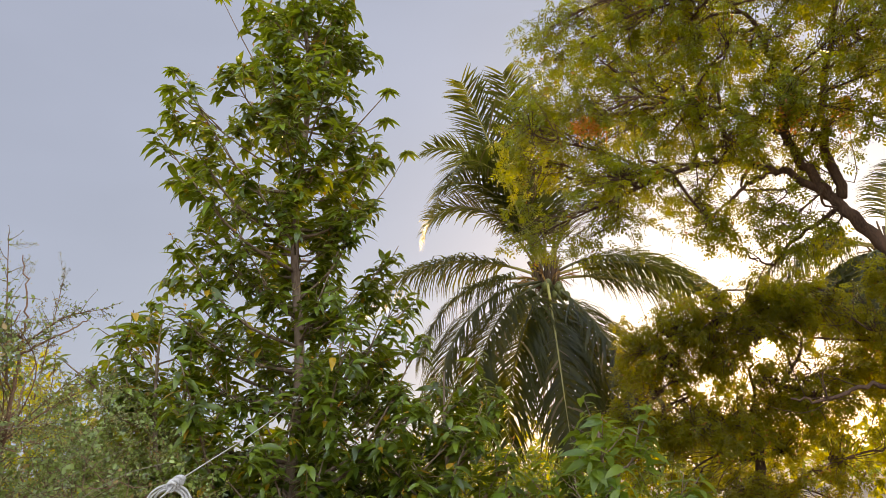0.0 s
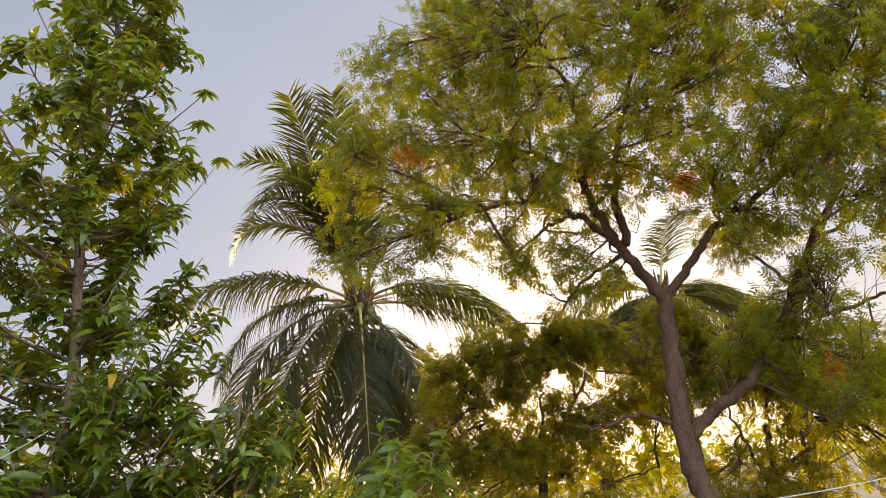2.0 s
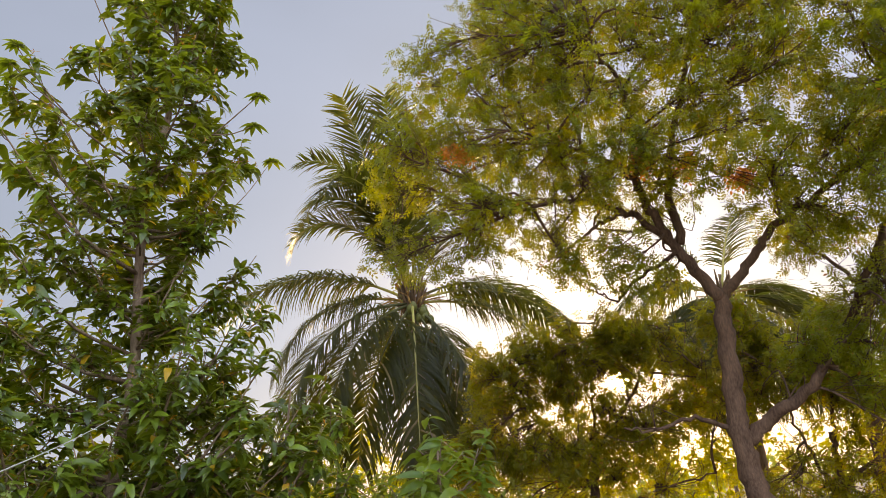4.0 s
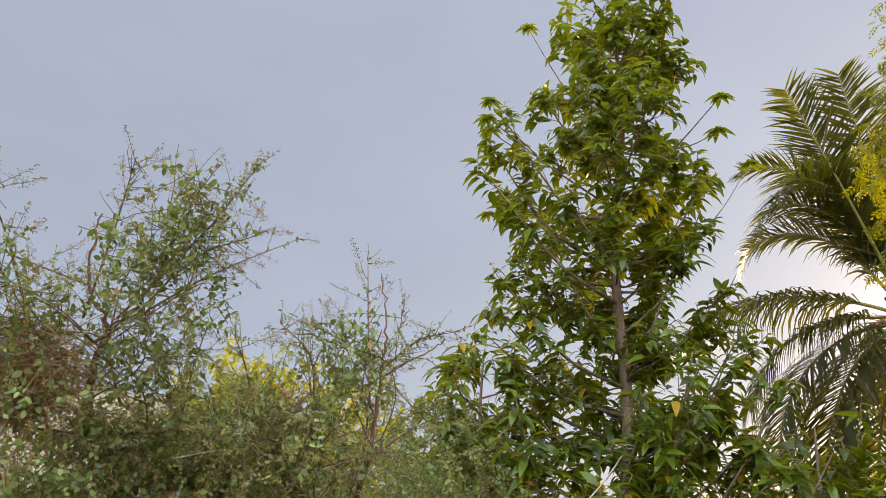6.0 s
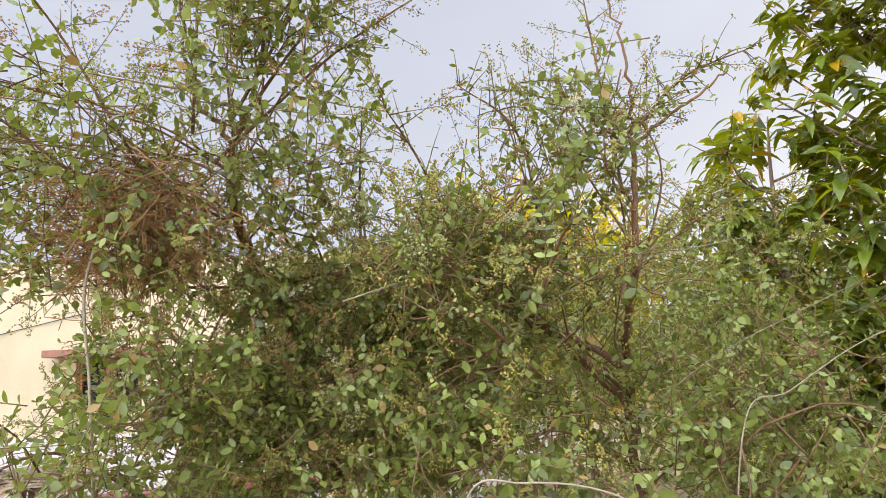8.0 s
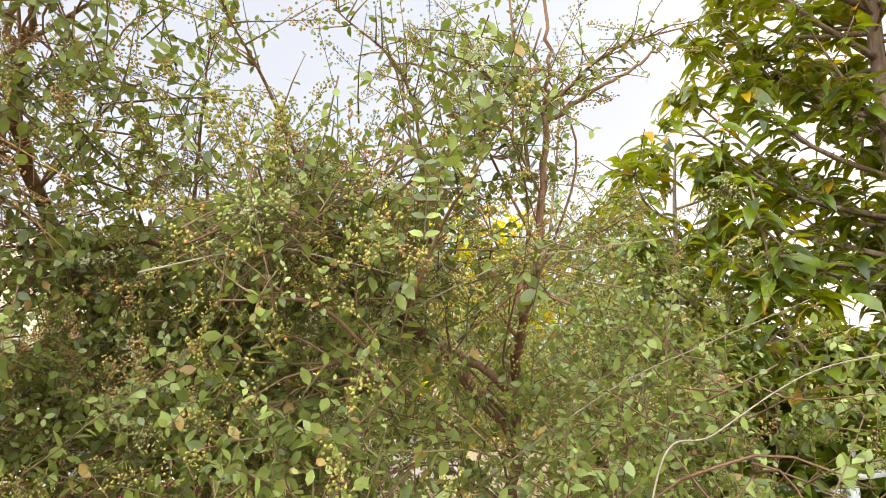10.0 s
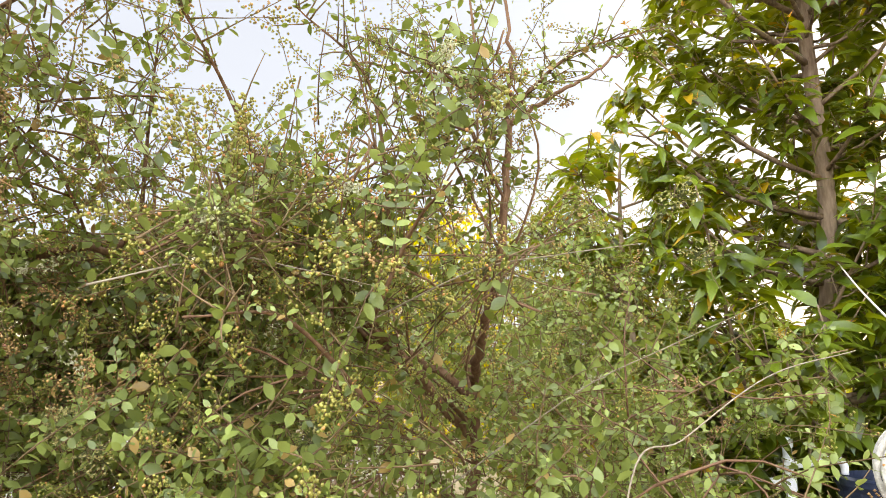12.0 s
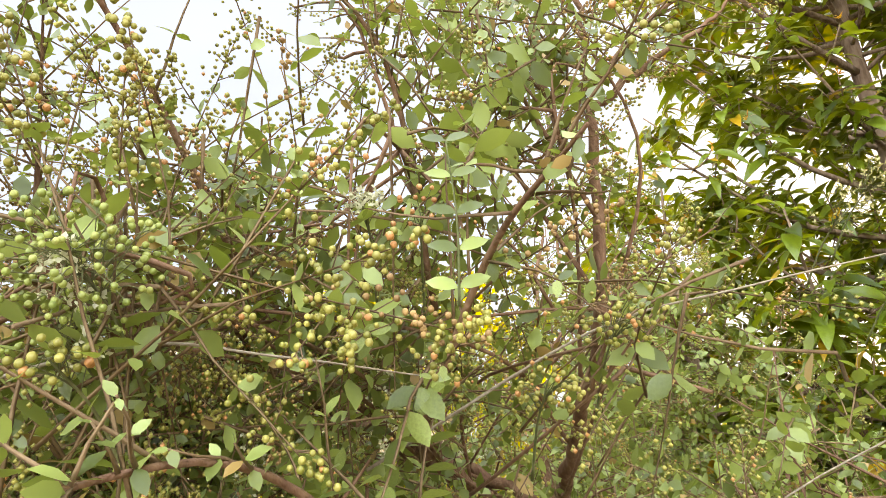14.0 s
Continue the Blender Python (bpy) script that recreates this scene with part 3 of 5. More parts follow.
def palm(place, crown_z, fronds, name, label, coconuts=0, dry=0, trunk_r=0.15, seed=1):
    tree = thing(name, place, label, "palm tree")
    r = np.random.default_rng(seed)
    tr = Heap()
    zs = np.linspace(0, crown_z, 50)
    rad = trunk_r * (1 + 0.35 * np.exp(-zs * 2.2)) * (1 - 0.22 * zs / crown_z) + 0.010 * ((np.arange(50) % 2) - 0.5)
    tr.tube(np.stack([0.05 * np.sin(zs * 0.6), 0.03 * np.sin(zs * 0.8), zs], -1), rad, 14)
    part("trunk", (tr, [BARK]), tree, "ringed grey palm trunk")
    for k in range(26):
        fib = Heap()
        a = k * 2.4
        o = np.array((math.cos(a), math.sin(a), 0))
        b = np.array((0, 0, crown_z - 0.35 + 0.02 * k))
        fib.tube(curve([b + o * 0.1, b + o * 0.22 + Z * 0.25, b + o * r.uniform(0.26, 0.4) + Z * r.uniform(0.35, 0.75)], 5), np.linspace(0.055, 0.018, 5), 5)
        part("frond_base", (fib, [PALM_FIBRE]), tree, "brown fibrous frond base")
    for k, (az, el, ln, bend, hang) in enumerate(fronds):
        out_r = 0.42 if 0.8 < hang < 1.0 else 0.14
        st = np.array((math.sin(radians(az)) * out_r, math.cos(radians(az)) * out_r, crown_z + 0.05 + 0.004 * el))
        rib, leaf = frond(st, az, el, ln, bend, 92 if hang < 0.8 else 108, 0.85 if hang < 0.6 else 1.05, hang, seed * 50 + k, 0.0 if hang < 0.8 else r.normal() * 0.15, 0.75 if hang < 0.8 else 1.0)
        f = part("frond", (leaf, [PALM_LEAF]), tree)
        # hanging fronds take the midrib colour that has the shade painted in
        part("rachis", (rib, [RACHIS if hang < 1.0 or hang > 1.3 else SHADE_RACHIS]), f, "yellow-green midrib" if hang < 1.0 or hang > 1.3 else "midrib coloured dark for the shade of the crown")
    for k in range(dry):
        az = 180 + 30 * (k - (dry - 1) / 2)
        rib, leaf = frond((math.sin(radians(az)) * 0.16, math.cos(radians(az)) * 0.16, crown_z - 0.15), az, -50, 3.2, 34, 60, 0.8, 1.2, seed * 70 + k)
        f = part("frond", (leaf, [DRY_FROND]), tree, "withered brown hanging frond")
        part("rachis", (rib, [PALM_FIBRE]), f)
    for k in range(8 if coconuts else 0):
        a = 0.8 * k + 0.3
        st = Heap()
        o = np.array((math.sin(a), math.cos(a), 0))
        b = np.array((0, 0, crown_z - 0.05)) + o * 0.15
        for q in range(7):
            e = b + o * r.uniform(0.4, 0.75) + r.normal(size=3) * 0.12 + Z * r.uniform(-0.1, 0.3)
            st.tube(curve([b, b + o * 0.25 + Z * 0.15, e], 6), np.linspace(0.014, 0.005, 6), 4)
        part("flower_stalk", (st, [ORANGE_STALK]), tree, "orange-brown flower stalk")
    for k in range(coconuts):
        a = radians(150 + 55 * (k / max(coconuts - 1, 1) - 0.5) * 2 + r.normal() * 8)
        nut = Heap()
        c = np.array((math.sin(a) * r.uniform(0.25, 0.42), math.cos(a) * r.uniform(0.25, 0.42), crown_z - 0.12 - 0.30 * r.random()))
        nut.spread(ball(8, 10), [c], [np.eye(3)], np.array([[0.085, 0.085, 0.11]]))
        part("coconut", (nut, [COCONUT]), tree, "green unripe coconut")
    return tree


# azimuth right of +y, rise, length, bend, hang of the leaflets
palm((2.45, 13.65, 0), 5.4, [
    (-140, 62, 4.3, 8, 0.15), (-160, 74, 4.2, 20, 0.2), (-100, 82, 4.1, 95, 0.28), (-128, 80, 4.0, 165, 0.35), (-112, 74, 3.7, 155, 0.45), (-88, 66, 3.6, 150, 0.5), (-20, 82, 4.6, 50, 0.3), (30, 82, 4.8, 40, 0.3), (75, 74, 4.6, 80, 0.4), (50, 60, 4.2, 95, 0.5),
    (-92, 27, 4.0, 72, 2.2), (-108, 6, 3.4, 80, 2.0), (-124, -10, 4.2, 72, 1.0), (-138, -20, 4.2, 64, 1.0), (-150, -34, 4.0, 50, 1.1),
    (-171, -50, 3.7, 34, 0.9), (172, -60, 3.5, 26, 1.1), (160, -48, 3.8, 36, 1.0), (150, -38, 3.8, 44, 1.0),
    (90, 18, 3.9, 72, 2.2), (106, 0, 3.6, 66, 2.0), (70, 30, 4.0, 80, 1.2), (0, 20, 4.0, 80, 1.2),
], "coconut_palm", "coconut palm with drooping fronds and green coconuts", 11, 0, seed=2)
palm((10.3, 14.2, 0), 5.6, [
    (-90, 16, 3.1, 84, 2.2), (-104, -8, 3.0, 66, 1.4), (-128, -6, 3.2, 76, 1.2), (-146, -24, 3.2, 58, 1.1), (-172, -38, 3.3, 46, 1.1), (160, -40, 3.3, 44, 1.1), (140, -24, 3.2, 58, 1.1), (118, -6, 3.2, 70, 1.2),
    (96, 14, 3.1, 84, 2.2), (80, 24, 3.2, 92, 1.4), (-78, 26, 3.2, 92, 1.4), (-40, 66, 4.2, 50, 0.4), (60, 62, 4.2, 60, 0.5), (-115, -50, 3.2, 30, 1.1), (0, 10, 3.4, 70, 1.2),
], "coconut_palm", "coconut palm shaded behind the neem tree", 4, seed=3)


# ---- neem and other fine-leaved trees ----
def pinnate(pairs, leaflet, width):
    """A feather leaf along +y, one long, with leaflets in pairs, drooping."""
    hv, ht = [], []
    for k in range(pairs * 2 + 1):
        s = 0.2 + 0.8 * (k // 2) / pairs
        sg = -1 if k % 2 else 1
        last = k == pairs * 2
        p = np.array((0, s, -0.25 * s * s))
        d = unit((0.0 if last else sg * 0.85, 0.6, -0.35))
        ac = unit(np.cross(d, (0, 0.2, 1))) * width
        e = p + d * leaflet * (0.75 + 0.4 * math.sin(math.pi * s))
        m = p + d * leaflet * 0.45
        b = len(hv)
        hv += [p, m - ac, m + ac, e]
        ht += [(b, b + 1, b + 2), (b + 1, b + 3, b + 2)]
    return np.array(hv), np.array(ht)


NEEM_SPRAY = pinnate(3, 0.42, 0.088)


def sprays(heap, wood, centres, radii, counts, leaf=0.24, per=7, seed=0, sag=0.5, shape=None, mat=0, twig=0.25):
    """Leafy twigs through flattened balls of crown, thicker to the outside."""
    r = np.random.default_rng(seed)
    for c, rad, n in zip(centres, radii, counts):
        p = unit(r.normal(size=(n, 3))) * (r.random((n, 1)) ** 0.5) * r.uniform(0.8, 1.25, (n, 1))
        lump = np.array([noise.noise(Vector((q * 2.1 + np.array(c)).tolist())) for q in p])
        p = p[lump > -0.34]
        n = len(p)
        at = np.array(c) + p * np.array(rad)
        # the low sun stands in a gap of the foliage
        s_ = np.array(sun_way)
        away = at - np.array((0.05, 0.05, 1.42))
        off = np.linalg.norm(away - (away @ s_)[:, None] * s_, axis=1)
        keep = off > 0.13 + 0.10 * r.random(n)
        p, at = p[keep], at[keep]
        n = len(p)
        d = unit(p * (1, 1, 0.6) + r.normal(size=(n, 3)) * 0.5 - Z * 0.1)
        for a, w in zip(at, d):
            b = a - w * twig
            wood.tube(np.stack([b, (a + b) / 2 + Z * 0.02, a]), (0.006, 0.004, 0.002), 3)
        k = per
        t = r.random((n, k, 1))
        pl = at[:, None] - d[:, None] * t * twig
        y = unit(d[:, None] * 0.6 + r.normal(size=(n, k, 3)) * 0.75 - Z * sag)
        z = unit(Z[None, None] + r.normal(size=(n, k, 3)) * 0.5)
        heap.spread(shape or NEEM_SPRAY, pl.reshape(-1, 3), frames_from(y.reshape(-1, 3), z.reshape(-1, 3)), (leaf * r.uniform(0.6, 1.2, n * k)), mat)


def limbs_of(tree, limbs, twigs, seed):
    """Limbs from (points, thick end, thin end), with side twigs, each a part of the tree."""
    r = np.random.default_rng(seed)
    for pts, r0, r1 in limbs:
        wood = Heap()
        path = curve(pts, 6 * len(pts))
        path[1:-1] += r.normal(size=(len(path) - 2, 3)) * 0.02
        wood.tube(path, np.linspace(r0, r1, len(path)), 9 if r0 > 0.06 else 6)
        for k in range(twigs):
            i = r.integers(len(path) // 3, len(path))
            d = unit(r.normal(size=3) + (0, 0, 0.25) + unit(path[-1] - path[0]) * 0.8)
            ln = r.uniform(0.4, 1.2)
            b = path[i]
            wood.tube(curve([b, b + d * ln * 0.5 + r.normal(size=3) * 0.14, b + d * ln + Z * 0.1 + r.normal(size=3) * 0.1], 7), np.linspace(max(r1 * 0.5, 0.007), 0.003, 7), 4)
        world_child(part("limb", (wood, [NEEM_BARK]), tree))


def low_gap(at, r):
    """False where the low sun stands in a gap of the foliage."""
    s_ = np.array(sun_way)
    away = at - np.array((0.05, 0.05, 1.42))
    return np.linalg.norm(away - (away @ s_)[:, None] * s_, axis=1) > 0.17 + 0.09 * r.random(len(at))


def forked_crown(tree, nodes, ends, hubs, leaf, per, seed, mats):
    """A crown grown from the limbs: boughs to hubs, forking branches from these to the twig ends, feather leaves along the twigs."""
    r = np.random.default_rng(seed)
    crown, fine = Heap(), Heap()
    hub = ends[r.choice(len(ends), hubs, False)]
    own = np.argmin(((ends[:, None] - hub[None]) ** 2).sum(-1), 1)
    for h in range(hubs):
        mine = ends[own == h]
        c = mine.mean(0)
        gap = nodes - c
        f = nodes[np.argmin(np.linalg.norm(gap * (1, 1, 1.5 if c[2] > 5 else 1.0), axis=1) + r.random(len(nodes)) * 0.5)]
        bough = curve([f, f * 0.6 + c * 0.4 + r.normal(size=3) * 0.12 + Z * 0.08, f * 0.25 + c * 0.75 + r.normal(size=3) * 0.12, c], 12)
        wood = Heap()
        wood.tube(bough, np.linspace(0.022, 0.006, 12), 5)
        world_child(part("branch", (wood, [NEEM_BARK]), tree))
        for e in mine:
            b = bough[r.integers(4, 12)]
            p = curve([b, (b + e) / 2 + r.normal(size=3) * 0.07 + Z * 0.05, e], 4)
            fine.tube(p, np.linspace(0.0065, 0.0022, 4), 3)
    d = unit(ends - hub[own] + r.normal(size=ends.shape) * 0.25)
    n = len(ends)
    pl = ends[:, None] - d[:, None] * r.random((n, per, 1)) * 0.30
    y = unit(d[:, None] * 0.55 + r.normal(size=(n, per, 3)) * 0.75 - Z * 0.45)
    z = unit(Z[None, None] + r.normal(size=(n, per, 3)) * 0.6)
    crown.spread(NEEM_SPRAY, pl.reshape(-1, 3), frames_from(y.reshape(-1, 3), z.reshape(-1, 3)), leaf * r.uniform(0.55, 1.2, n * per))
    world_child(part("twig_tangle", (fine, [NEEM_BARK]), tree))["kind"] = "stuff"
    world_child(part("foliage", (crown, mats), tree, "fine feathery leaves"))["kind"] = "stuff"


def neem(place, label, trunk, limbs, crowns, leaf_mat, seed, name="neem_tree", rust=(), per=7, twigs=7, leaf=0.24):
    tree = thing(name, place, label, "tree")
    tw = Heap()
    q = np.random.default_rng(seed + 31)
    for pts, r0, r1 in trunk:
        n = 8 * len(pts)
        line = curve(pts, n)
        line[1:-1] += q.normal(size=(n - 2, 3)) * (0.018, 0.018, 0.0)
        tw.tube(line, np.linspace(r0, r1, n) * q.uniform(0.92, 1.10, n), 12)
    limbs_of(tree, limbs, twigs, seed)
    world_child(part("trunk", (tw, [NEEM_BARK]), tree, "rough brown forked trunk"))
    r = np.random.default_rng(seed + 5)
    ends = []
    for at, rad, n in crowns:
        p = unit(r.normal(size=(n, 3))) * (r.random((n, 1)) ** 0.42) * r.uniform(0.75, 1.35, (n, 1))
        q = np.array(at) + p * np.array(rad)
        lump = np.array([noise.noise(Vector((e * 2.2).tolist())) for e in q])
        ends.append(q[(lump > -0.30) & low_gap(q, r) & (q[:, 2] > 0.15)])
    if ends:
        nodes = np.concatenate([curve(q[0], 12) for q in limbs])
        ends = np.concatenate(ends)
        forked_crown(tree, nodes, ends, max(8, len(ends) // 45), leaf, per, seed, [leaf_mat])
    if rust:
        rh, rw = Heap(), Heap()
        sprays(rh, rw, [c[0] for c in rust], [c[1] for c in rust], [c[2] for c in rust], 0.2, 6, seed + 1, 1.2)
        world_child(part("withered_leaves", (rh, [RUST_LEAF]), tree, "withered rust-orange leaf clusters"))["kind"] = "stuff"
    return tree


big_neem = neem((5.5, 7.63, 0), "spreading neem tree with a forked trunk, backlit yellow-green leaves",
     [([(5.75, 7.6, -0.1), (5.55, 7.63, 1.0), (5.46, 7.66, 1.8), (5.52, 7.61, 2.95), (5.57, 7.58, 3.65)], 0.165, 0.10)],
     [([(5.46, 7.66, 1.75), (5.8, 7.4, 2.1), (6.14, 7.13, 2.35), (6.7, 6.8, 3.1), (7.2, 6.4, 4.2)], 0.095, 0.04),
      ([(5.57, 7.58, 3.6), (5.21, 7.58, 4.15), (4.97, 7.62, 4.6), (4.7, 7.5, 5.0), (4.5, 7.44, 5.36), (4.0, 7.35, 5.6), (3.4, 7.3, 5.75)], 0.085, 0.025),
      ([(5.05, 7.6, 4.45), (4.5, 7.6, 4.85), (3.95, 7.55, 5.0), (3.3, 7.5, 4.95), (2.6, 7.4, 4.7)], 0.055, 0.02),
      ([(4.4, 7.6, 4.85), (3.9, 7.5, 4.6), (3.4, 7.5, 4.2)], 0.035, 0.012),
      ([(4.62, 7.5, 5.15), (4.6, 7.3, 5.8), (4.4, 7.0, 6.5), (3.8, 6.8, 7.2)], 0.05, 0.02),
      ([(5.13, 7.55, 4.4), (5.15, 7.5, 5.4), (5.3, 7.1, 6.4), (5.6, 6.8, 7.4)], 0.065, 0.025),
      ([(5.57, 7.58, 3.6), (5.92, 7.31, 4.05), (6.22, 7.06, 4.46), (6.7, 6.75, 4.75), (7.4, 6.2, 5.3), (8.0, 5.6, 6.0)], 0.07, 0.025),
      ([(5.5, 7.65, 1.9), (5.0, 7.8, 2.15), (4.5, 7.9, 2.05), (4.1, 8.0, 2.1)], 0.035, 0.012),
      ([(5.1, 7.6, 4.3), (4.6, 7.9, 4.0), (4.3, 8.0, 3.75), (4.0, 8.1, 4.0)], 0.03, 0.01)],
     [],
     NEEM_LEAF, 11, twigs=6, leaf=0.2, rust=[((4.65, 7.3, 5.55), (0.18, 0.18, 0.13), 16), ((2.05, 7.2, 5.55), (0.05, 0.05, 0.16), 6), ((5.3, 7.3, 5.5), (0.1, 0.1, 0.12), 8), ((5.9, 7.0, 5.2), (0.1, 0.1, 0.12), 8), ((7.0, 6.6, 2.4), (0.14, 0.14, 0.2), 12)])



def neem_crown():
    """The wide canopy: an arc of foliage over the yard, ragged below and to the west."""
    r = np.random.default_rng(17)
    n = 11500
    az, dist, z = r.uniform(6.5, 64, n), r.uniform(7.3, 9.6, n), r.uniform(3.2, 9.2, n)
    # the underside of the canopy, and its western edge, at azimuths right of +y
    under = np.interp(az, (6, 13, 19, 24, 29, 34, 41, 47, 53, 64), (4.5, 4.4, 4.4, 4.4, 4.3, 4.35, 4.3, 3.8, 3.4, 3.2))
    edge = np.interp(z, (4.3, 6.0, 6.3, 7.0, 7.4, 7.8, 8.9), (7.0, 7.0, 9.2, 9.8, 13.0, 17.5, 19.0))
    at = np.stack([np.sin(np.radians(az)) * dist, np.cos(np.radians(az)) * dist, z], -1)
    lump = np.array([noise.noise(Vector((q * 1.05).tolist())) + 0.5 * noise.noise(Vector((q * 2.6).tolist())) for q in at])
    # thin low down round the fork, thick above
    thick = np.interp(z - under, (-0.6, 0, 0.5, 1.6, 3.0), (0.30, 0.04, -0.12, -0.42, -0.58)) + np.where((az > 24) & (az < 44) & (z < 5.7), -0.10, 0.0) - np.where((az < 20) & (z > 6.0), 0.12, 0.0)
    keep = (z > under + r.normal(size=n) * 0.26) & (az > edge + r.normal(size=n) * 0.5) & (lump > thick) & low_gap(at, r)
    at = at[keep][:4900]
    # the leafy sprays that the lower limb on the east side ends in
    low = [np.array(c) + in_ball(n) * np.array(rad) for c, rad, n in (((3.8, 7.5, 4.2), (0.9, 0.4, 0.32), 70), ((4.75, 7.8, 4.0), (0.6, 0.4, 0.36), 50), ((6.5, 7.0, 2.85), (0.6, 0.5, 0.5), 60), ((7.0, 6.7, 3.4), (0.9, 0.6, 0.7), 75), ((7.4, 6.2, 4.3), (0.9, 0.6, 0.7), 75), ((7.0, 6.5, 2.3), (0.9, 0.7, 0.6), 80))]
    return np.concatenate([at, *low])


nodes_ = np.concatenate([curve(q, 14) for q in (
    [(5.46, 7.66, 1.8), (6.14, 7.13, 2.35), (6.7, 6.8, 3.1), (7.2, 6.4, 4.2)], [(4.97, 7.62, 4.6), (4.5, 7.44, 5.36), (4.0, 7.35, 5.6), (3.4, 7.3, 5.75)],
    [(4.5, 7.6, 4.85), (3.95, 7.55, 5.0), (3.3, 7.5, 4.95), (2.6, 7.4, 4.7)], [(4.6, 7.3, 5.8), (4.4, 7.0, 6.5), (3.8, 6.8, 7.2)],
    [(5.15, 7.5, 5.4), (5.3, 7.1, 6.4), (5.6, 6.8, 7.4)], [(5.92, 7.31, 4.05), (6.22, 7.06, 4.46), (6.7, 6.75, 4.75), (7.4, 6.2, 5.3), (8.0, 5.6, 6.0)])])
forked_crown(big_neem, nodes_, neem_crown(), 140, 0.145, 8, 18, [NEEM_LEAF])

neem((9.9, 10.3, 0), "leaning fine-leaved tree hung with dry creepers",
     [([(9.75, 10.3, -0.1), (9.8, 10.2, 2.0), (9.88, 10.07, 3.57), (10.13, 9.82, 4.16), (10.43, 9.5, 5.07), (10.85, 9.02, 5.94), (11.1, 8.7, 6.4)], 0.13, 0.05)],
     [([(10.0, 9.95, 3.8), (10.58, 9.34, 3.85), (11.0, 8.83, 4.0), (11.5, 8.2, 4.3)], 0.05, 0.015), ([(10.2, 9.75, 4.3), (9.6, 9.9, 5.0), (9.0, 10.1, 5.6)], 0.05, 0.015), ([(10.85, 9.02, 5.9), (11.2, 8.9, 6.9), (11.3, 8.8, 7.8)], 0.045, 0.015), ([(10.5, 9.4, 5.2), (11.1, 8.6, 5.6), (11.7, 7.8, 6.2)], 0.04, 0.012)],
     [((9.4, 10.0, 5.6), (1.0, 0.9, 0.6), 130), ((11.2, 8.8, 7.4), (1.4, 1.3, 0.9), 240), ((10.4, 9.3, 3.0), (1.1, 0.9, 0.8), 210), ((11.6, 8.0, 4.6), (1.0, 1.0, 0.9), 200), ((11.4, 7.8, 2.8), (1.3, 1.1, 1.1), 260), ((12.2, 7.0, 6.3), (1.1, 1.1, 0.9), 200), ((9.3, 10.0, 3.9), (0.8, 0.8, 0.6), 120)],
     SHADE_LEAF, 12, name="leaning_tree", leaf=0.16, per=10, twigs=12)

neem((4.3, 9.9, 0), "low dense fine-leaved tree in shade before the sun",
     [([(4.3, 9.9, -0.1), (4.35, 9.85, 1.2), (4.5, 9.8, 2.2)], 0.09, 0.05)],
     [([(4.4, 9.85, 1.3), (3.8, 9.9, 2.2), (3.3, 10.0, 3.2)], 0.04, 0.012), ([(4.5, 9.8, 2.0), (5.0, 9.4, 2.7), (5.3, 9.1, 3.4)], 0.04, 0.012), ([(4.4, 9.8, 0.9), (5.0, 9.3, 1.3), (5.8, 8.9, 1.5)], 0.03, 0.01), ([(4.5, 9.8, 2.1), (4.5, 9.7, 2.9), (4.4, 9.5, 3.5)], 0.03, 0.01)],
     [((4.0, 9.7, 3.65), (0.8, 0.6, 0.42), 110), ((4.9, 9.3, 3.75), (0.7, 0.5, 0.36), 90), ((3.2, 9.9, 3.0), (0.65, 0.65, 0.6), 236), ((3.9, 9.7, 3.05), (0.7, 0.65, 0.5), 247), ((4.65, 9.4, 3.25), (0.6, 0.6, 0.5), 203), ((5.3, 9.1, 3.35), (0.6, 0.6, 0.45), 191), ((3.6, 9.7, 2.0), (0.9, 0.8, 0.6), 292), ((4.9, 9.3, 2.2), (0.9, 0.8, 0.65), 292), ((4.2, 9.5, 1.0), (1.4, 0.8, 0.8), 316), ((5.9, 9.0, 2.6), (0.7, 0.7, 0.6), 146), ((2.7, 9.9, 1.9), (0.6, 0.6, 0.7), 179)],
     SHADE_LEAF, 13, name="understory_tree", leaf=0.14, per=9)

neem((7.4, 8.6, 0), "dense shrub with feathery leaves beside the neem",
     [([(7.4, 8.6, -0.1), (7.4, 8.5, 1.0), (7.3, 8.3, 1.9)], 0.07, 0.04)],
     [([(7.4, 8.5, 1.0), (6.9, 8.4, 1.9), (6.6, 8.3, 2.8)], 0.03, 0.01), ([(7.4, 8.4, 1.2), (8.0, 7.7, 1.9), (8.5, 7.2, 2.5)], 0.03, 0.01), ([(7.3, 8.3, 1.8), (7.2, 8.0, 2.4), (7.2, 7.8, 3.1)], 0.03, 0.01)],
     [((6.7, 8.5, 2.8), (0.7, 0.6, 0.6), 214), ((7.3, 7.9, 2.75), (0.7, 0.6, 0.5), 191), ((7.6, 7.6, 2.2), (0.9, 0.8, 0.6), 179), ((8.4, 6.8, 2.2), (0.9, 0.9, 0.8), 271), ((7.0, 8.1, 1.0), (1.3, 0.8, 0.9), 271), ((9.2, 5.6, 2.0), (1.0, 1.0, 0.9), 247), ((8.6, 6.6, 1.0), (1.1, 1.0, 0.8), 226), ((6.5, 8.7, 3.6), (0.6, 0.5, 0.5), 123)],
     SHADE_LEAF, 14, name="feathery_shrub", leaf=0.145, per=9)


# ---- hedges and shrubs in the distance ----
OVAL_LEAF = blade(2, 0.24, 0.1, 0.15)


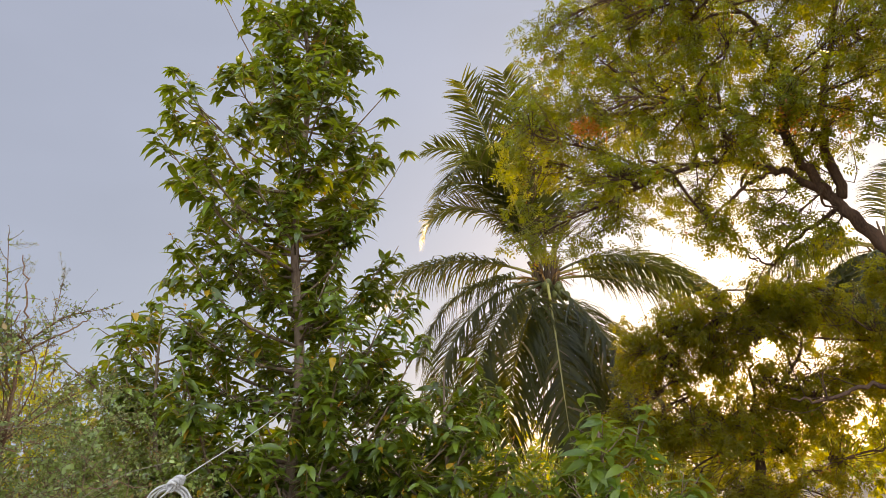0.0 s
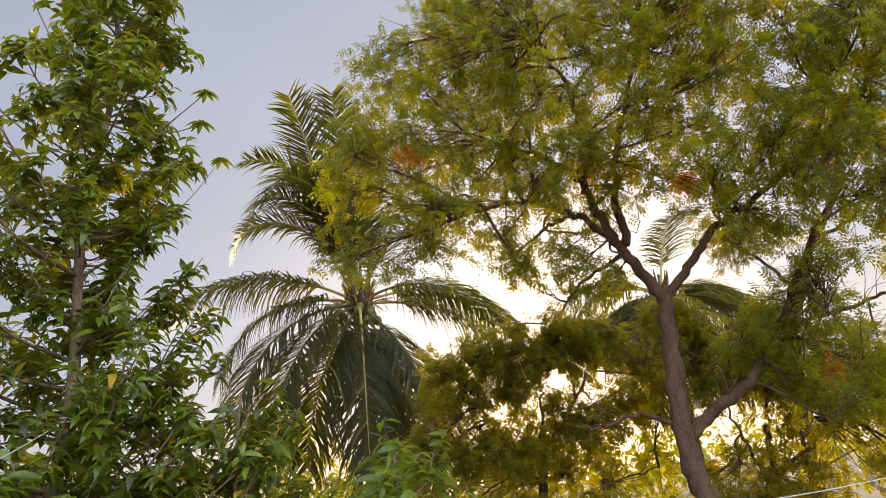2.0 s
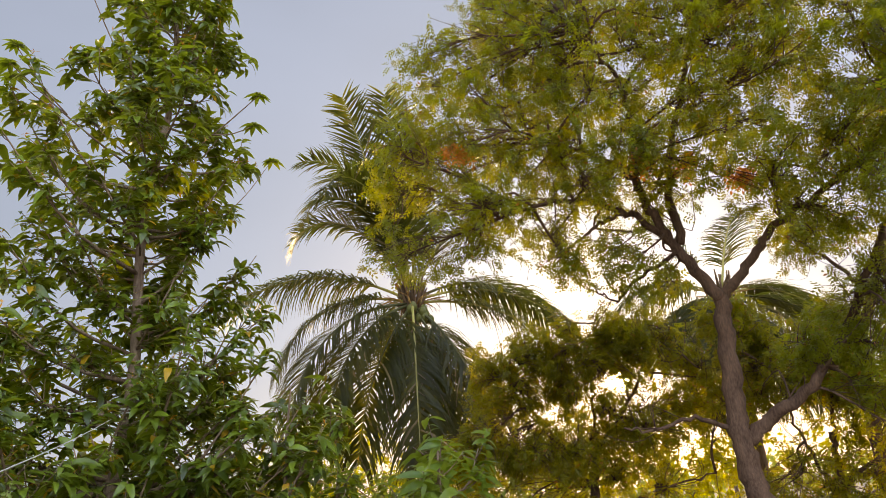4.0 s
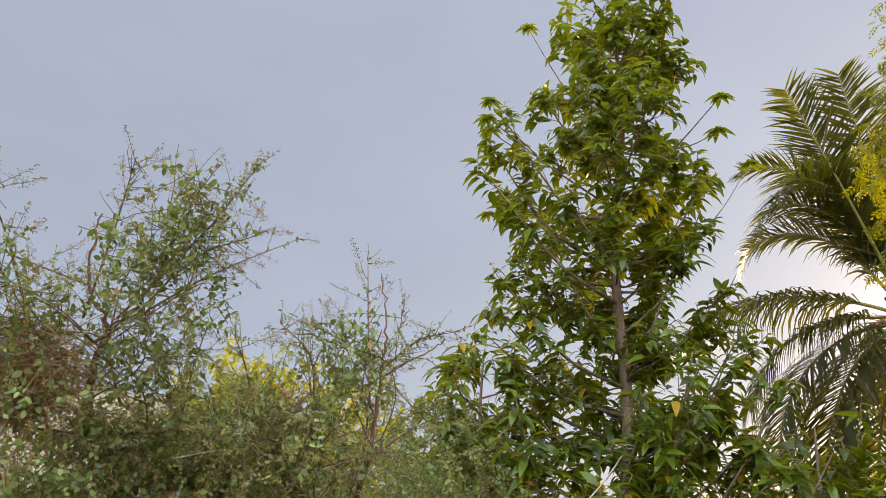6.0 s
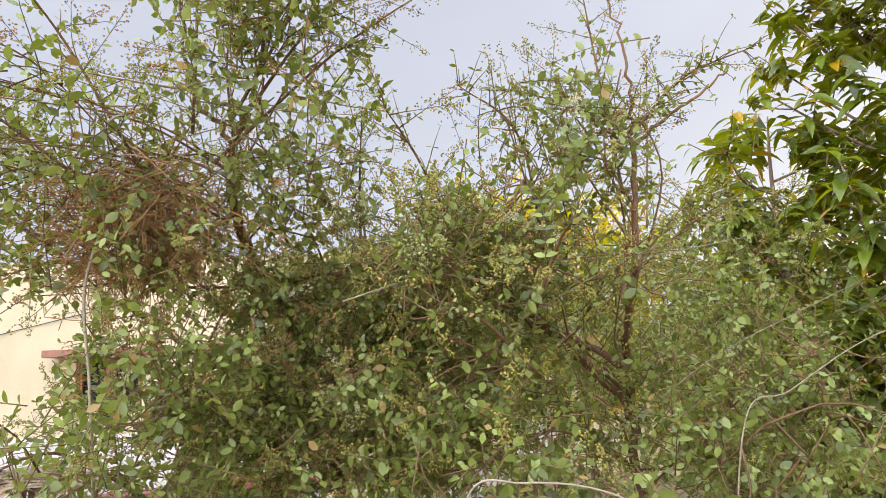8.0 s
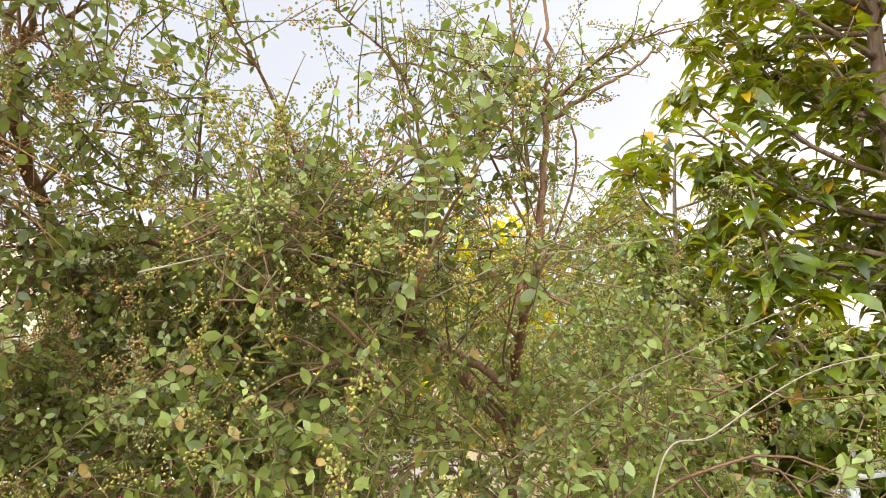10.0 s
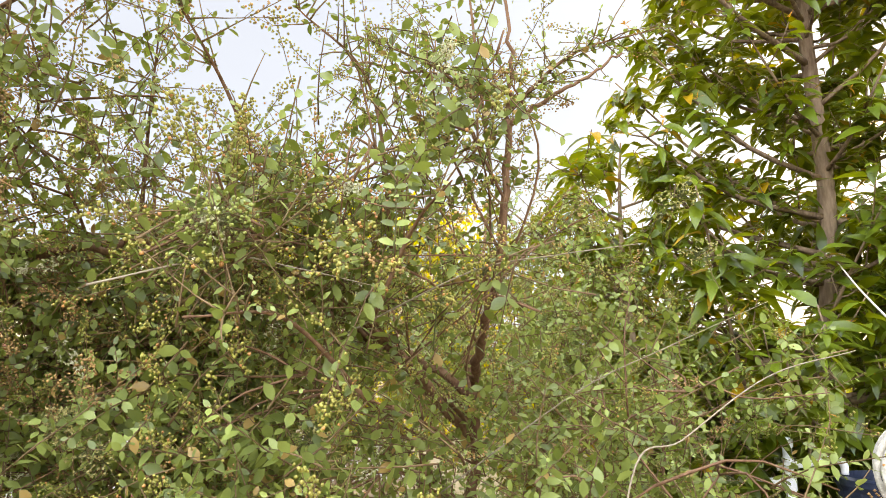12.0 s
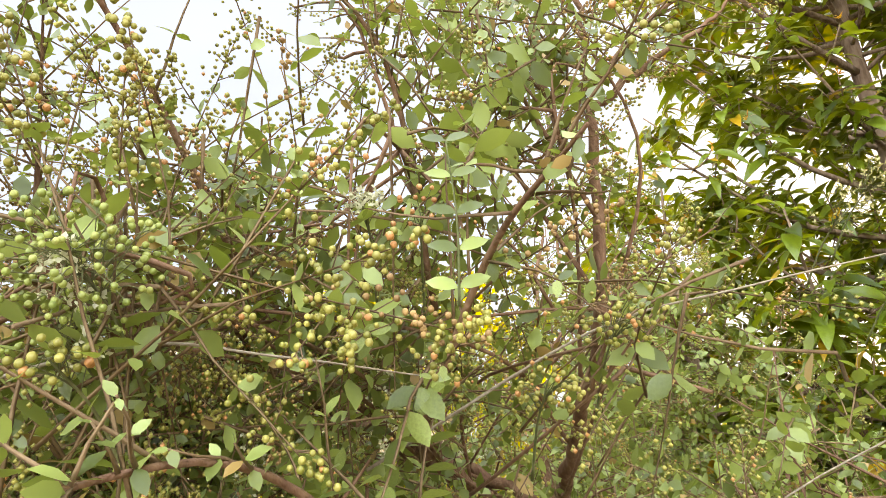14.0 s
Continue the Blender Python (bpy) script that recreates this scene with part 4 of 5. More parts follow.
def hedge(place, label, balls, seed, mat, leaf=0.09, per=12, name="background_shrub"):
    tree = thing(name, place, label, "shrub")
    wood, crown = Heap(), Heap()
    r = np.random.default_rng(seed)
    base = np.array((place[0], place[1], 0.0))
    for c, rad, n in balls:
        c = np.array(c)
        foot = base + (c - base) * (0.35, 0.35, 0) - Z * 0.05
        wood.tube(curve([foot, (foot + c) / 2 + r.normal(size=3) * 0.1, c], 8), np.linspace(0.03, 0.012, 8), 5)
        for k in range(8):
            e = c + in_ball(1)[0] * np.array(rad)
            wood.tube(curve([c, (c + e) / 2 + r.normal(size=3) * 0.08, e], 5), np.linspace(0.010, 0.004, 5), 4)
    sprays(crown, wood, [b[0] for b in balls], [b[1] for b in balls], [b[2] for b in balls], leaf, per, seed, 0.3, OVAL_LEAF)
    world_child(part("stem_tangle", (wood, [BARK]), tree))["kind"] = "stuff"
    world_child(part("foliage", (crown, [mat]), tree))["kind"] = "stuff"
    return tree


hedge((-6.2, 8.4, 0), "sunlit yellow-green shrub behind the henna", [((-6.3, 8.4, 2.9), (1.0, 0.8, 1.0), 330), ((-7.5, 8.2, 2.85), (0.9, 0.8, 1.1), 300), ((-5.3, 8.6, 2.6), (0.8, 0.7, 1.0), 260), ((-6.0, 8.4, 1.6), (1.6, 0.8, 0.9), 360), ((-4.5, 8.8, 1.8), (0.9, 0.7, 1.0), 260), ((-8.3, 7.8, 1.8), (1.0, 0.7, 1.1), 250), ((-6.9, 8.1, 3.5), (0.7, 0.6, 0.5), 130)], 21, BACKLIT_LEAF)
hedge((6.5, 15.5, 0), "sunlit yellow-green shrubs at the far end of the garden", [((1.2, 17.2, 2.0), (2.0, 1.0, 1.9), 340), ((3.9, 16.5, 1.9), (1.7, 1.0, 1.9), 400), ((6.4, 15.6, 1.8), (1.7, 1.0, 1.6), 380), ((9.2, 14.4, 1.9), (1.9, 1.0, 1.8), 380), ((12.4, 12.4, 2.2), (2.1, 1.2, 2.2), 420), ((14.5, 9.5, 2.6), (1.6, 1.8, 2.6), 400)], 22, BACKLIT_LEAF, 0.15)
hedge((0.6, 11.5, 0), "leafy shrub at the foot of the palm", [((0.2, 11.0, 1.5), (1.1, 0.8, 1.0), 300), ((1.6, 10.6, 1.1), (1.1, 0.8, 0.9), 260), ((-0.9, 10.8, 1.5), (0.9, 0.7, 1.0), 240), ((2.4, 9.4, 0.8), (0.9, 0.7, 0.7), 200), ((-2.4, 10.2, 1.3), (0.9, 0.6, 1.0), 240), ((-3.6, 9.7, 1.6), (0.8, 0.6, 1.1), 220)], 23, FAR_LEAF, 0.10)


# ---- far woods that close the horizon ----
def far_woods():
    r = np.random.default_rng(90)
    wood, crown = Heap(), Heap()
    balls = []
    for k in range(64):
        az = radians(-125 + 250 * (k + r.random()) / 64)
        dist = r.uniform(38, 60)
        hgt = r.uniform(2.6, 4.6)
        balls.append(((math.sin(az) * dist, math.cos(az) * dist, hgt * 0.5), (r.uniform(2.5, 4.5), r.uniform(2.5, 4.0), hgt * 0.62), 80))
        wood.tube([(math.sin(az) * dist, math.cos(az) * dist, -0.1), (math.sin(az) * dist, math.cos(az) * dist, hgt * 0.7)], (0.16, 0.06), 6)
    sprays(crown, wood, [q[0] for q in balls], [q[1] for q in balls], [q[2] for q in balls], 0.55, 6, 91, 0.4, OVAL_LEAF, 0, 0.5)
    wd = thing("far_woods", (0, 45, 0), "belt of distant green trees along the horizon", "trees", "", "stuff")
    world_child(part("trunks", (wood, [BARK]), wd))["kind"] = "stuff"
    world_child(part("foliage", (crown, [FAR_LEAF]), wd))["kind"] = "stuff"


far_woods()


# ---- henna bush ----
HENNA_BLADE = blade(4, 0.27, 0.08, 0.14, 0.95, 0.62)
HENNA_BLADE_FAR = blade(3, 0.28, 0.08, 0.14, 0.95, 0.62)
BERRY_BALL = ball(4, 6)
FAR_BERRY = ball(2, 4)
FLORET = blade(2, 0.3, 0.1, 0.2)


def henna_twigs(starts, ways, lengths, leaf, heap, wood, berries, r, fruit=0.4, brown=0.25, leafy=1.0, blossoms=None):
    """Fine twigs with pairs of small oval leaves, ending in loose bunches of round berries."""
    out_p, out_f, out_s = [], [], []
    for p, d, ln in zip(starts, ways, lengths):
        n = 4
        pts = [p]
        w = d.copy()
        for k in range(n):
            w = unit(w + r.normal(size=3) * 0.10 - Z * 0.03)
            pts.append(pts[-1] + w * ln / n)
        pts = np.array(pts)
        wood.tube(pts, np.linspace(0.0026, 0.0010, n + 1), 3, 0)
        m = max(3, int(ln / 0.029 * leafy))
        s = np.linspace(0.08, 0.98, m) * n
        at = np.stack([np.interp(s, np.arange(n + 1), pts[:, j]) for j in range(3)], -1)
        ax = unit(np.gradient(at, axis=0))
        u = unit(np.cross(ax, unit(r.normal(size=3))[None]))
        v = np.cross(ax, u)
        turn = (np.arange(m) % 2 * (math.pi / 2) + r.normal(size=m) * 0.3)[:, None]
        side = u * np.cos(turn) + v * np.sin(turn)
        for sg in (-1, 1):
            keep = r.random(m) < 0.88
            y = unit(side * sg + ax * 0.55 - Z * 0.15 + r.normal(size=(m, 3)) * 0.2)
            z = unit(ax + Z * 0.7 + r.normal(size=(m, 3)) * 0.35)
            out_p.append(at[keep])
            out_f.append(frames_from(y, z)[keep])
            out_s.append((leaf * r.uniform(0.55, 1.25, m) * (1 - 0.4 * np.linspace(0, 1, m) ** 3))[keep])
        if r.random() < fruit * 0.78:
            e, axis = pts[-1], unit(pts[-1] - pts[-2])
            kind = 1 if r.random() < brown else 0
            k = r.integers(22, 64)
            t = r.random((k, 1)) ** 0.8
            off = unit(r.normal(size=(k, 3)) + axis * 0.3) * (0.010 + 0.034 * (1 - t)) * r.uniform(0.4, 1.1, (k, 1))
            c = e - axis * 0.02 + axis * t * 0.14 + off
            fl = blossoms is not None and r.random() < 0.04
            if fl:
                q = np.repeat(c, 4, 0)
                y = unit(r.normal(size=(len(q), 3)) + axis * 0.5)
                blossoms.spread(FLORET, q, frames_from(y, r.normal(size=(len(q), 3))), r.uniform(0.005, 0.009, len(q)))
            else:
                close = np.linalg.norm(e - np.array((-2.1, 2.75, 1.75))) < 0.6
                berries.spread(BERRY_BALL if close else FAR_BERRY, c, np.repeat(np.eye(3)[None], k, 0), r.uniform(0.0026, 0.0039, k), kind)
            wood.tube(np.stack([e, e + axis * 0.05, e + axis * 0.09]), (0.0012, 0.001, 0.0007), 3)
            for a in c[:: 8]:
                b = e + axis * max(0.0, float((a - e) @ axis) - 0.015)
                wood.tube(np.stack([b, (a + b) / 2, a]), (0.0008, 0.0007, 0.0006), 3)
    return np.concatenate(out_p), np.concatenate(out_f), np.concatenate(out_s)


def henna(name, label, place, stems, balls, shoots, seed, singles=0, leaf=0.040, near=(0, 0, 0), fruit=0.45, brown=0.25, clear=()):
    bush = thing(name, place, label, "shrub")
    r = np.random.default_rng(seed)
    trunk, twig, leaves, berries, flowers = Heap(), Heap(), Heap(), Heap(), Heap()
    nodes = []
    for pts, r0, r1 in stems:
        path = curve(pts, 7 * len(pts))
        path[1:-1] += r.normal(size=(len(path) - 2, 3)) * 0.006
        trunk.tube(path, np.linspace(r0, r1, len(path)), 8)
        nodes.append(path)
    nodes = np.concatenate(nodes)
    P, F, S = [], [], []
    for c, rad, n, *more in balls:
        leafy, fruity = more or (1.0, fruit)
        c, rad = np.array(c), np.array(rad)
        p = unit(r.normal(size=(n, 3))) * r.random((n, 1)) ** 0.42
        lump = np.array([noise.noise(Vector((q * rad * 2.6 + c).tolist())) for q in p])
        p = p[lump > -0.06]
        at = c + p * rad
        # keep clear of the walker
        for e, q in clear:
            at, p = at[np.linalg.norm(at - np.array(e), axis=1) > q], p[np.linalg.norm(at - np.array(e), axis=1) > q]
        d = unit(p * 0.8 + r.normal(size=p.shape) * 0.7 + Z * 0.25)
        ln = r.uniform(0.14, 0.36, len(p))
        a, b, s = henna_twigs(at - d * ln[:, None] * 0.6, d, ln, leaf, leaves, twig, berries, r, fruity, brown, leafy, flowers)
        P.append(a), F.append(b), S.append(s)
        # boughs from the stems into the leafage, and side branches from these to the twigs
        hub = []
        for _ in range(3):
            low = nodes[nodes[:, 2] < max(c[2] - 0.15, 0.3)]
            f = low[np.argsort(np.linalg.norm(low - c, axis=1))[r.integers(0, min(14, len(low)))]]
            e = c + unit(r.normal(size=3)) * rad * 0.55
            g = curve([f, (f + e) / 2 + r.normal(size=3) * 0.07 + Z * 0.05, e], 12)
            trunk.tube(g, np.linspace(0.0048, 0.0022, 12), 5, 0)
            hub.append(g)
        hub = np.concatenate(hub)
        for q in at[:: 6]:
            f = hub[np.argmin(np.linalg.norm(hub - q, axis=1) + r.random(len(hub)) * 0.25)]
            trunk.tube(curve([f, (q + f) / 2 + r.normal(size=3) * 0.04 + Z * 0.02, q], 6), np.linspace(0.0034, 0.0015, 6), 4, 0)
    for base, tip, twigs in shoots:
        base, tip = np.array(base), np.array(tip)
        mid = (base + tip) / 2 + Z * 0.06 + r.normal(size=3) * 0.03
        path = curve([base, mid, tip], 14)
        trunk.tube(path, np.linspace(0.0065, 0.0018, 14), 5, 0)
        u = r.random(twigs) ** 0.8
        at = np.stack([np.interp(u * 13, np.arange(14), path[:, j]) for j in range(3)], -1)
        ax = unit(tip - base)
        d = unit(ax * 0.7 + r.normal(size=(twigs, 3)) * 0.75)
        a, b, s = henna_twigs(at, d, r.uniform(0.07, 0.24, twigs) * (1.15 - 0.6 * u), leaf * 0.64, leaves, twig, berries, r, fruit * 0.8, brown, 0.75, None)
        P.append(a), F.append(b), S.append(s)
    P, F, S = np.concatenate(P), np.concatenate(F), np.concatenate(S)
    order = np.argsort(np.linalg.norm(P - np.array(near), axis=1))
    one, rest = order[:singles], order[singles:]
    leaves.spread(HENNA_BLADE_FAR, P[rest], F[rest], S[rest])
    world_child(part("stem_tangle", (trunk, [HENNA_BARK]), bush, "reddish-brown woody stems"))["kind"] = "stuff"
    world_child(part("twig_tangle", (twig, [TWIG]), bush))["kind"] = "stuff"
    world_child(part("foliage", (leaves, [HENNA_LEAF]), bush, "small oval grey-green leaves"))["kind"] = "stuff"
    if berries.v:
        world_child(part("berry_mass", (berries, [BERRY, BROWN_BERRY]), bush, "bunches of round green and brown berries"))["kind"] = "stuff"
    if flowers.v:
        world_child(part("blossom_mass", (flowers, [WHITE_PETAL]), bush, "small cream blossoms"))["kind"] = "stuff"
    if singles:
        me = tri_mesh("leaf", *HENNA_BLADE, [HENNA_LEAF_ONE])
        o = np.array(bush.location)
        for i in one:
            ob = new("leaf", me)
            ob.parent = bush
            ob.matrix_basis = Matrix.Translation(P[i] - o) @ Matrix(F[i].T.tolist()).to_4x4() @ Matrix.Scale(S[i], 4)
    return bush


def canes(place, label, lines, mat):
    """Bare arching canes, one part each."""
    ob = thing("bare_cane", place, label, "cane", "bare canes in the henna")
    for pts, r0, r1 in lines:
        h = Heap()
        h.tube(curve(pts, 8 * len(pts)), np.linspace(r0, r1, 8 * len(pts)), 6)
        world_child(part("cane", (h, [PALE_CANE]), ob))
    return ob


WAY = [((-1.32, 1.42, 1.58), 0.55), ((-1.4, 2.0, 1.6), 0.5), ((-1.65, 2.1, 1.66), 0.5), ((-1.92, 2.38, 1.72), 0.56), ((-2.0, 2.6, 1.76), 0.62)]
henna("henna_bush", "large henna bush with woody stems and bunches of berries", (-3.6, 3.3, 0),
      [([(-3.75, 3.6, -0.05), (-3.75, 3.5, 0.7), (-3.73, 3.42, 1.41), (-3.6, 3.05, 1.9), (-3.35, 2.75, 2.2), (-3.21, 2.67, 2.38)], 0.032, 0.014),
       ([(-3.21, 2.67, 2.38), (-3.3, 2.55, 2.6), (-3.25, 2.5, 2.9)], 0.010, 0.004), ([(-3.21, 2.67, 2.38), (-3.0, 2.63, 2.5), (-2.85, 2.6, 2.8)], 0.010, 0.004),
       ([(-3.55, 2.95, 1.95), (-3.2, 3.1, 2.0), (-2.95, 3.15, 2.0)], 0.014, 0.006), ([(-3.74, 3.45, 1.3), (-4.0, 3.0, 1.7), (-4.2, 2.6, 2.0)], 0.018, 0.006)],
      [((-3.85, 2.9, 1.45), (0.58, 0.58, 0.62), 896), ((-3.6, 2.5, 2.2), (0.66, 0.5, 0.42), 408, 0.8, 0.8), ((-3.1, 3.2, 1.45), (0.5, 0.42, 0.42), 276), ((-4.15, 2.2, 2.72), (0.55, 0.42, 0.24), 127), ((-3.6, 3.1, 0.8), (0.9, 0.7, 0.45), 390),
       ((-3.3, 3.3, 1.95), (0.5, 0.45, 0.34), 220), ((-4.1, 3.5, 1.6), (0.6, 0.6, 0.6), 379), ((-3.0, 2.65, 2.55), (0.38, 0.34, 0.36), 252, 0.9, 0.6), ((-2.85, 2.6, 2.86), (0.30, 0.28, 0.26), 80, 0.8, 0.6), ((-3.45, 3.35, 1.75), (0.5, 0.4, 0.42), 241, 1.0, 0.7), ((-3.65, 3.55, 1.95), (0.45, 0.4, 0.36), 218, 1.0, 0.6),
       ((-3.38, 2.08, 2.36), (0.36, 0.32, 0.30), 149, 0.8, 0.7), ((-3.2, 2.92, 2.35), (0.34, 0.28, 0.30), 138, 0.8, 0.8), ((-3.36, 2.14, 1.45), (0.36, 0.3, 0.3), 130), ((-3.36, 2.5, 1.62), (0.34, 0.32, 0.36), 230), ((-3.45, 3.0, 2.0), (0.30, 0.30, 0.25), 170), ((-3.68, 1.9, 2.5), (0.34, 0.3, 0.22), 80, 0.7, 0.8)],
      [((-3.1, 3.1, 2.0), (-2.95, 3.0, 2.5), 20), ((-3.2, 3.2, 2.0), (-3.25, 3.1, 2.42), 20), ((-3.4, 3.0, 2.1), (-3.55, 2.9, 2.6), 24), ((-3.2, 2.6, 2.3), (-2.73, 3.3, 3.05), 22), ((-3.1, 2.6, 2.4), (-2.62, 2.8, 3.25), 44), ((-3.25, 2.55, 2.4), (-3.0, 2.4, 3.1), 36), ((-3.4, 2.45, 2.3), (-3.35, 2.0, 2.85), 26), ((-3.5, 2.4, 2.2), (-3.75, 1.7, 2.65), 26), ((-3.8, 2.3, 2.1), (-4.3, 1.75, 2.45), 26), ((-3.0, 2.6, 2.4), (-2.7, 3.0, 2.95), 36), ((-3.5, 2.5, 1.3), (-3.28, 1.95, 1.34), 12), ((-4.2, 2.2, 2.1), (-4.6, 1.5, 2.3), 24)],
      31, 200, brown=0.5, near=(-3.2, 2.6, 1.5), clear=WAY)
airy_henna = henna("henna_bush", "airy henna bush with upright reddish stems and green berries", (-2.75, 4.2, 0),
      [([(-2.75, 4.35, -0.05), (-2.78, 4.3, 0.8), (-2.76, 4.25, 1.53), (-2.6, 4.0, 1.75), (-2.4, 3.75, 2.0), (-2.35, 3.7, 2.38)], 0.026, 0.009),
       ([(-2.35, 3.7, 2.38), (-2.33, 3.68, 2.6), (-2.38, 3.66, 2.95)], 0.008, 0.003), ([(-2.35, 3.7, 2.36), (-2.2, 3.78, 2.47), (-2.06, 3.86, 2.58)], 0.008, 0.003), ([(-2.35, 3.7, 2.46), (-2.6, 3.6, 2.55), (-2.8, 3.5, 2.58)], 0.007, 0.003),
       ([(-2.7, 4.15, 1.6), (-3.04, 4.13, 1.79), (-3.3, 4.0, 1.95), (-3.45, 3.9, 2.1)], 0.016, 0.008), ([(-2.75, 4.2, 1.4), (-2.95, 4.6, 2.0), (-2.98, 4.9, 2.6)], 0.014, 0.005),
       ([(-2.76, 4.22, 1.5), (-2.94, 3.82, 1.80), (-3.02, 3.69, 1.90), (-3.07, 3.57, 1.91), (-3.17, 3.45, 1.90), (-3.27, 3.39, 1.86), (-3.4, 3.3, 1.78)], 0.012, 0.006), ([(-2.76, 4.22, 1.45), (-2.85, 3.83, 1.78), (-2.99, 3.72, 1.86), (-3.13, 3.65, 1.98), (-3.26, 3.58, 2.08), (-3.32, 3.5, 2.3)], 0.017, 0.008)],
      [((-2.95, 3.9, 1.7), (0.6, 0.55, 0.5), 327), ((-2.55, 3.45, 2.15), (0.48, 0.42, 0.36), 273, 0.8, 0.9), ((-2.15, 4.35, 1.5), (0.65, 0.55, 0.48), 298), ((-2.75, 3.3, 1.5), (0.5, 0.4, 0.4), 226), ((-2.9, 4.8, 1.95), (0.65, 0.55, 0.55), 241), ((-2.5, 4.1, 0.9), (0.9, 0.7, 0.5), 255), ((-3.5, 4.4, 1.6), (0.6, 0.6, 0.6), 226), ((-2.4, 3.15, 1.25), (0.5, 0.4, 0.4), 170),
       ((-2.95, 3.3, 2.12), (0.42, 0.36, 0.32), 187, 0.8, 0.9), ((-2.45, 3.6, 2.5), (0.26, 0.24, 0.2), 55, 0.8, 0.9), ((-3.3, 3.9, 1.95), (0.5, 0.45, 0.4), 187, 0.8, 0.85), ((-1.95, 3.6, 1.35), (0.4, 0.36, 0.32), 106),
       ((-2.68, 2.96, 1.95), (0.12, 0.12, 0.10), 26, 0.35, 1.4), ((-2.2, 3.46, 1.87), (0.16, 0.12, 0.09), 24, 0.5, 1.4), ((-2.58, 2.93, 1.93), (0.1, 0.1, 0.08), 14, 0.4, 1.4)],
      [((-2.4, 3.7, 2.2), (-2.49, 3.67, 3.10), 22), ((-2.9, 4.8, 2.3), (-2.98, 5.15, 3.40), 24), ((-2.35, 3.7, 2.4), (-1.98, 3.92, 2.66), 34), ((-2.4, 3.7, 2.4), (-2.7, 3.45, 2.62), 30), ((-2.6, 3.5, 2.0), (-2.6, 3.1, 2.5), 26), ((-2.9, 4.5, 2.0), (-2.55, 4.8, 2.5), 26), ((-2.8, 4.4, 2.0), (-2.3, 4.6, 2.35), 26), ((-2.5, 3.3, 1.6), (-2.45, 2.75, 1.75), 12), ((-2.5, 3.3, 1.8), (-2.15, 3.05, 2.0), 14), ((-2.7, 3.2, 2.0), (-2.6, 2.8, 2.35), 16)],
      32, 100, near=(-2.3, 3.2, 1.75), clear=WAY, brown=0.12)
henna("henna_bush", "grey-green henna shrub in front of the champak", (-2.5, 5.9, 0),
      [([(-2.6, 5.9, -0.05), (-2.5, 5.8, 0.8), (-2.4, 5.6, 1.6)], 0.022, 0.008), ([(-2.6, 5.9, 0.2), (-3.1, 5.8, 1.0), (-3.5, 5.7, 1.9)], 0.02, 0.007), ([(-3.0, 5.9, 0.6), (-3.3, 6.0, 1.6), (-3.4, 6.1, 2.4)], 0.014, 0.005)],
      [((-3.0, 5.9, 2.0), (0.7, 0.5, 0.6), 400), ((-2.3, 5.6, 1.3), (0.7, 0.5, 0.6), 348), ((-3.3, 5.7, 1.7), (0.6, 0.5, 0.7), 375), ((-3.9, 5.6, 1.7), (0.6, 0.5, 0.9), 321), ((-2.9, 5.7, 0.8), (1.0, 0.5, 0.6), 293)],
      [((-3.4, 5.8, 2.2), (-3.3, 5.7, 2.9), 14), ((-3.8, 5.6, 2.3), (-3.9, 5.5, 3.1), 16)],
      33, 0, leaf=0.044, brown=0.1)

canes((-3.38, 2.33, 0), "pale bare vine stem hanging through the henna", [([(-3.45, 2.5, 2.55), (-3.38, 2.33, 2.41), (-3.37, 2.35, 2.18), (-3.39, 2.30, 1.91), (-3.37, 2.32, 1.63), (-3.36, 2.34, 1.35), (-3.42, 2.4, 0.7), (-3.5, 2.5, -0.02)], 0.005, 0.004)], PALE_CANE)
canes((-1.9, 3.3, 0), "pale bare canes arching out of the henna", [
    ([(-2.1, 3.3, -0.02), (-2.02, 3.35, 0.9), (-1.97, 3.43, 1.46), (-1.89, 3.55, 1.54), (-1.74, 3.77, 1.67), (-1.57, 3.97, 1.73)], 0.0024, 0.0014),
    ([(-2.5, 2.95, -0.02), (-2.47, 2.85, 0.9), (-2.37, 2.82, 1.33), (-2.26, 2.9, 1.37), (-2.11, 3.03, 1.34), (-1.98, 3.15, 1.22)], 0.0032, 0.002)], PALE_CANE)


def panicle(at, size, n, grain, mat, label, name="berry_cluster", petals=False, seed=0):
    """A single bunch of berries or florets on its stalk, part of the airy henna bush."""
    q = np.random.default_rng(seed)
    at, h = np.array(at), Heap()
    c = at + in_ball(n) * np.array(size)
    if petals:
        h.spread(FLORET, np.repeat(c, 4, 0), frames_from(unit(q.normal(size=(4 * n, 3)) + Z * 0.5), q.normal(size=(4 * n, 3))), q.uniform(0.8, 1.2, 4 * n) * grain)
    else:
        h.spread(ball(6, 8), c, np.repeat(np.eye(3)[None], n, 0), q.uniform(0.85, 1.1, n) * grain)
    root = at - np.array((0.10, -0.14, 0.10))
    stalk = curve([root, (root + at) / 2 + (0, 0, 0.015), at], 10)
    h.tube(stalk, np.linspace(0.0022, 0.0010, 10), 5, 1)
    for a in c[::2]:
        b = stalk[q.integers(6, 10)]
        h.tube(curve([b, (a + b) / 2 + (0, 0, 0.006), a], 4), 0.0006, 3, 1)
    world_child(part(name, (h, [mat, GREEN_TWIG]), airy_henna, label))["kind"] = "stuff"


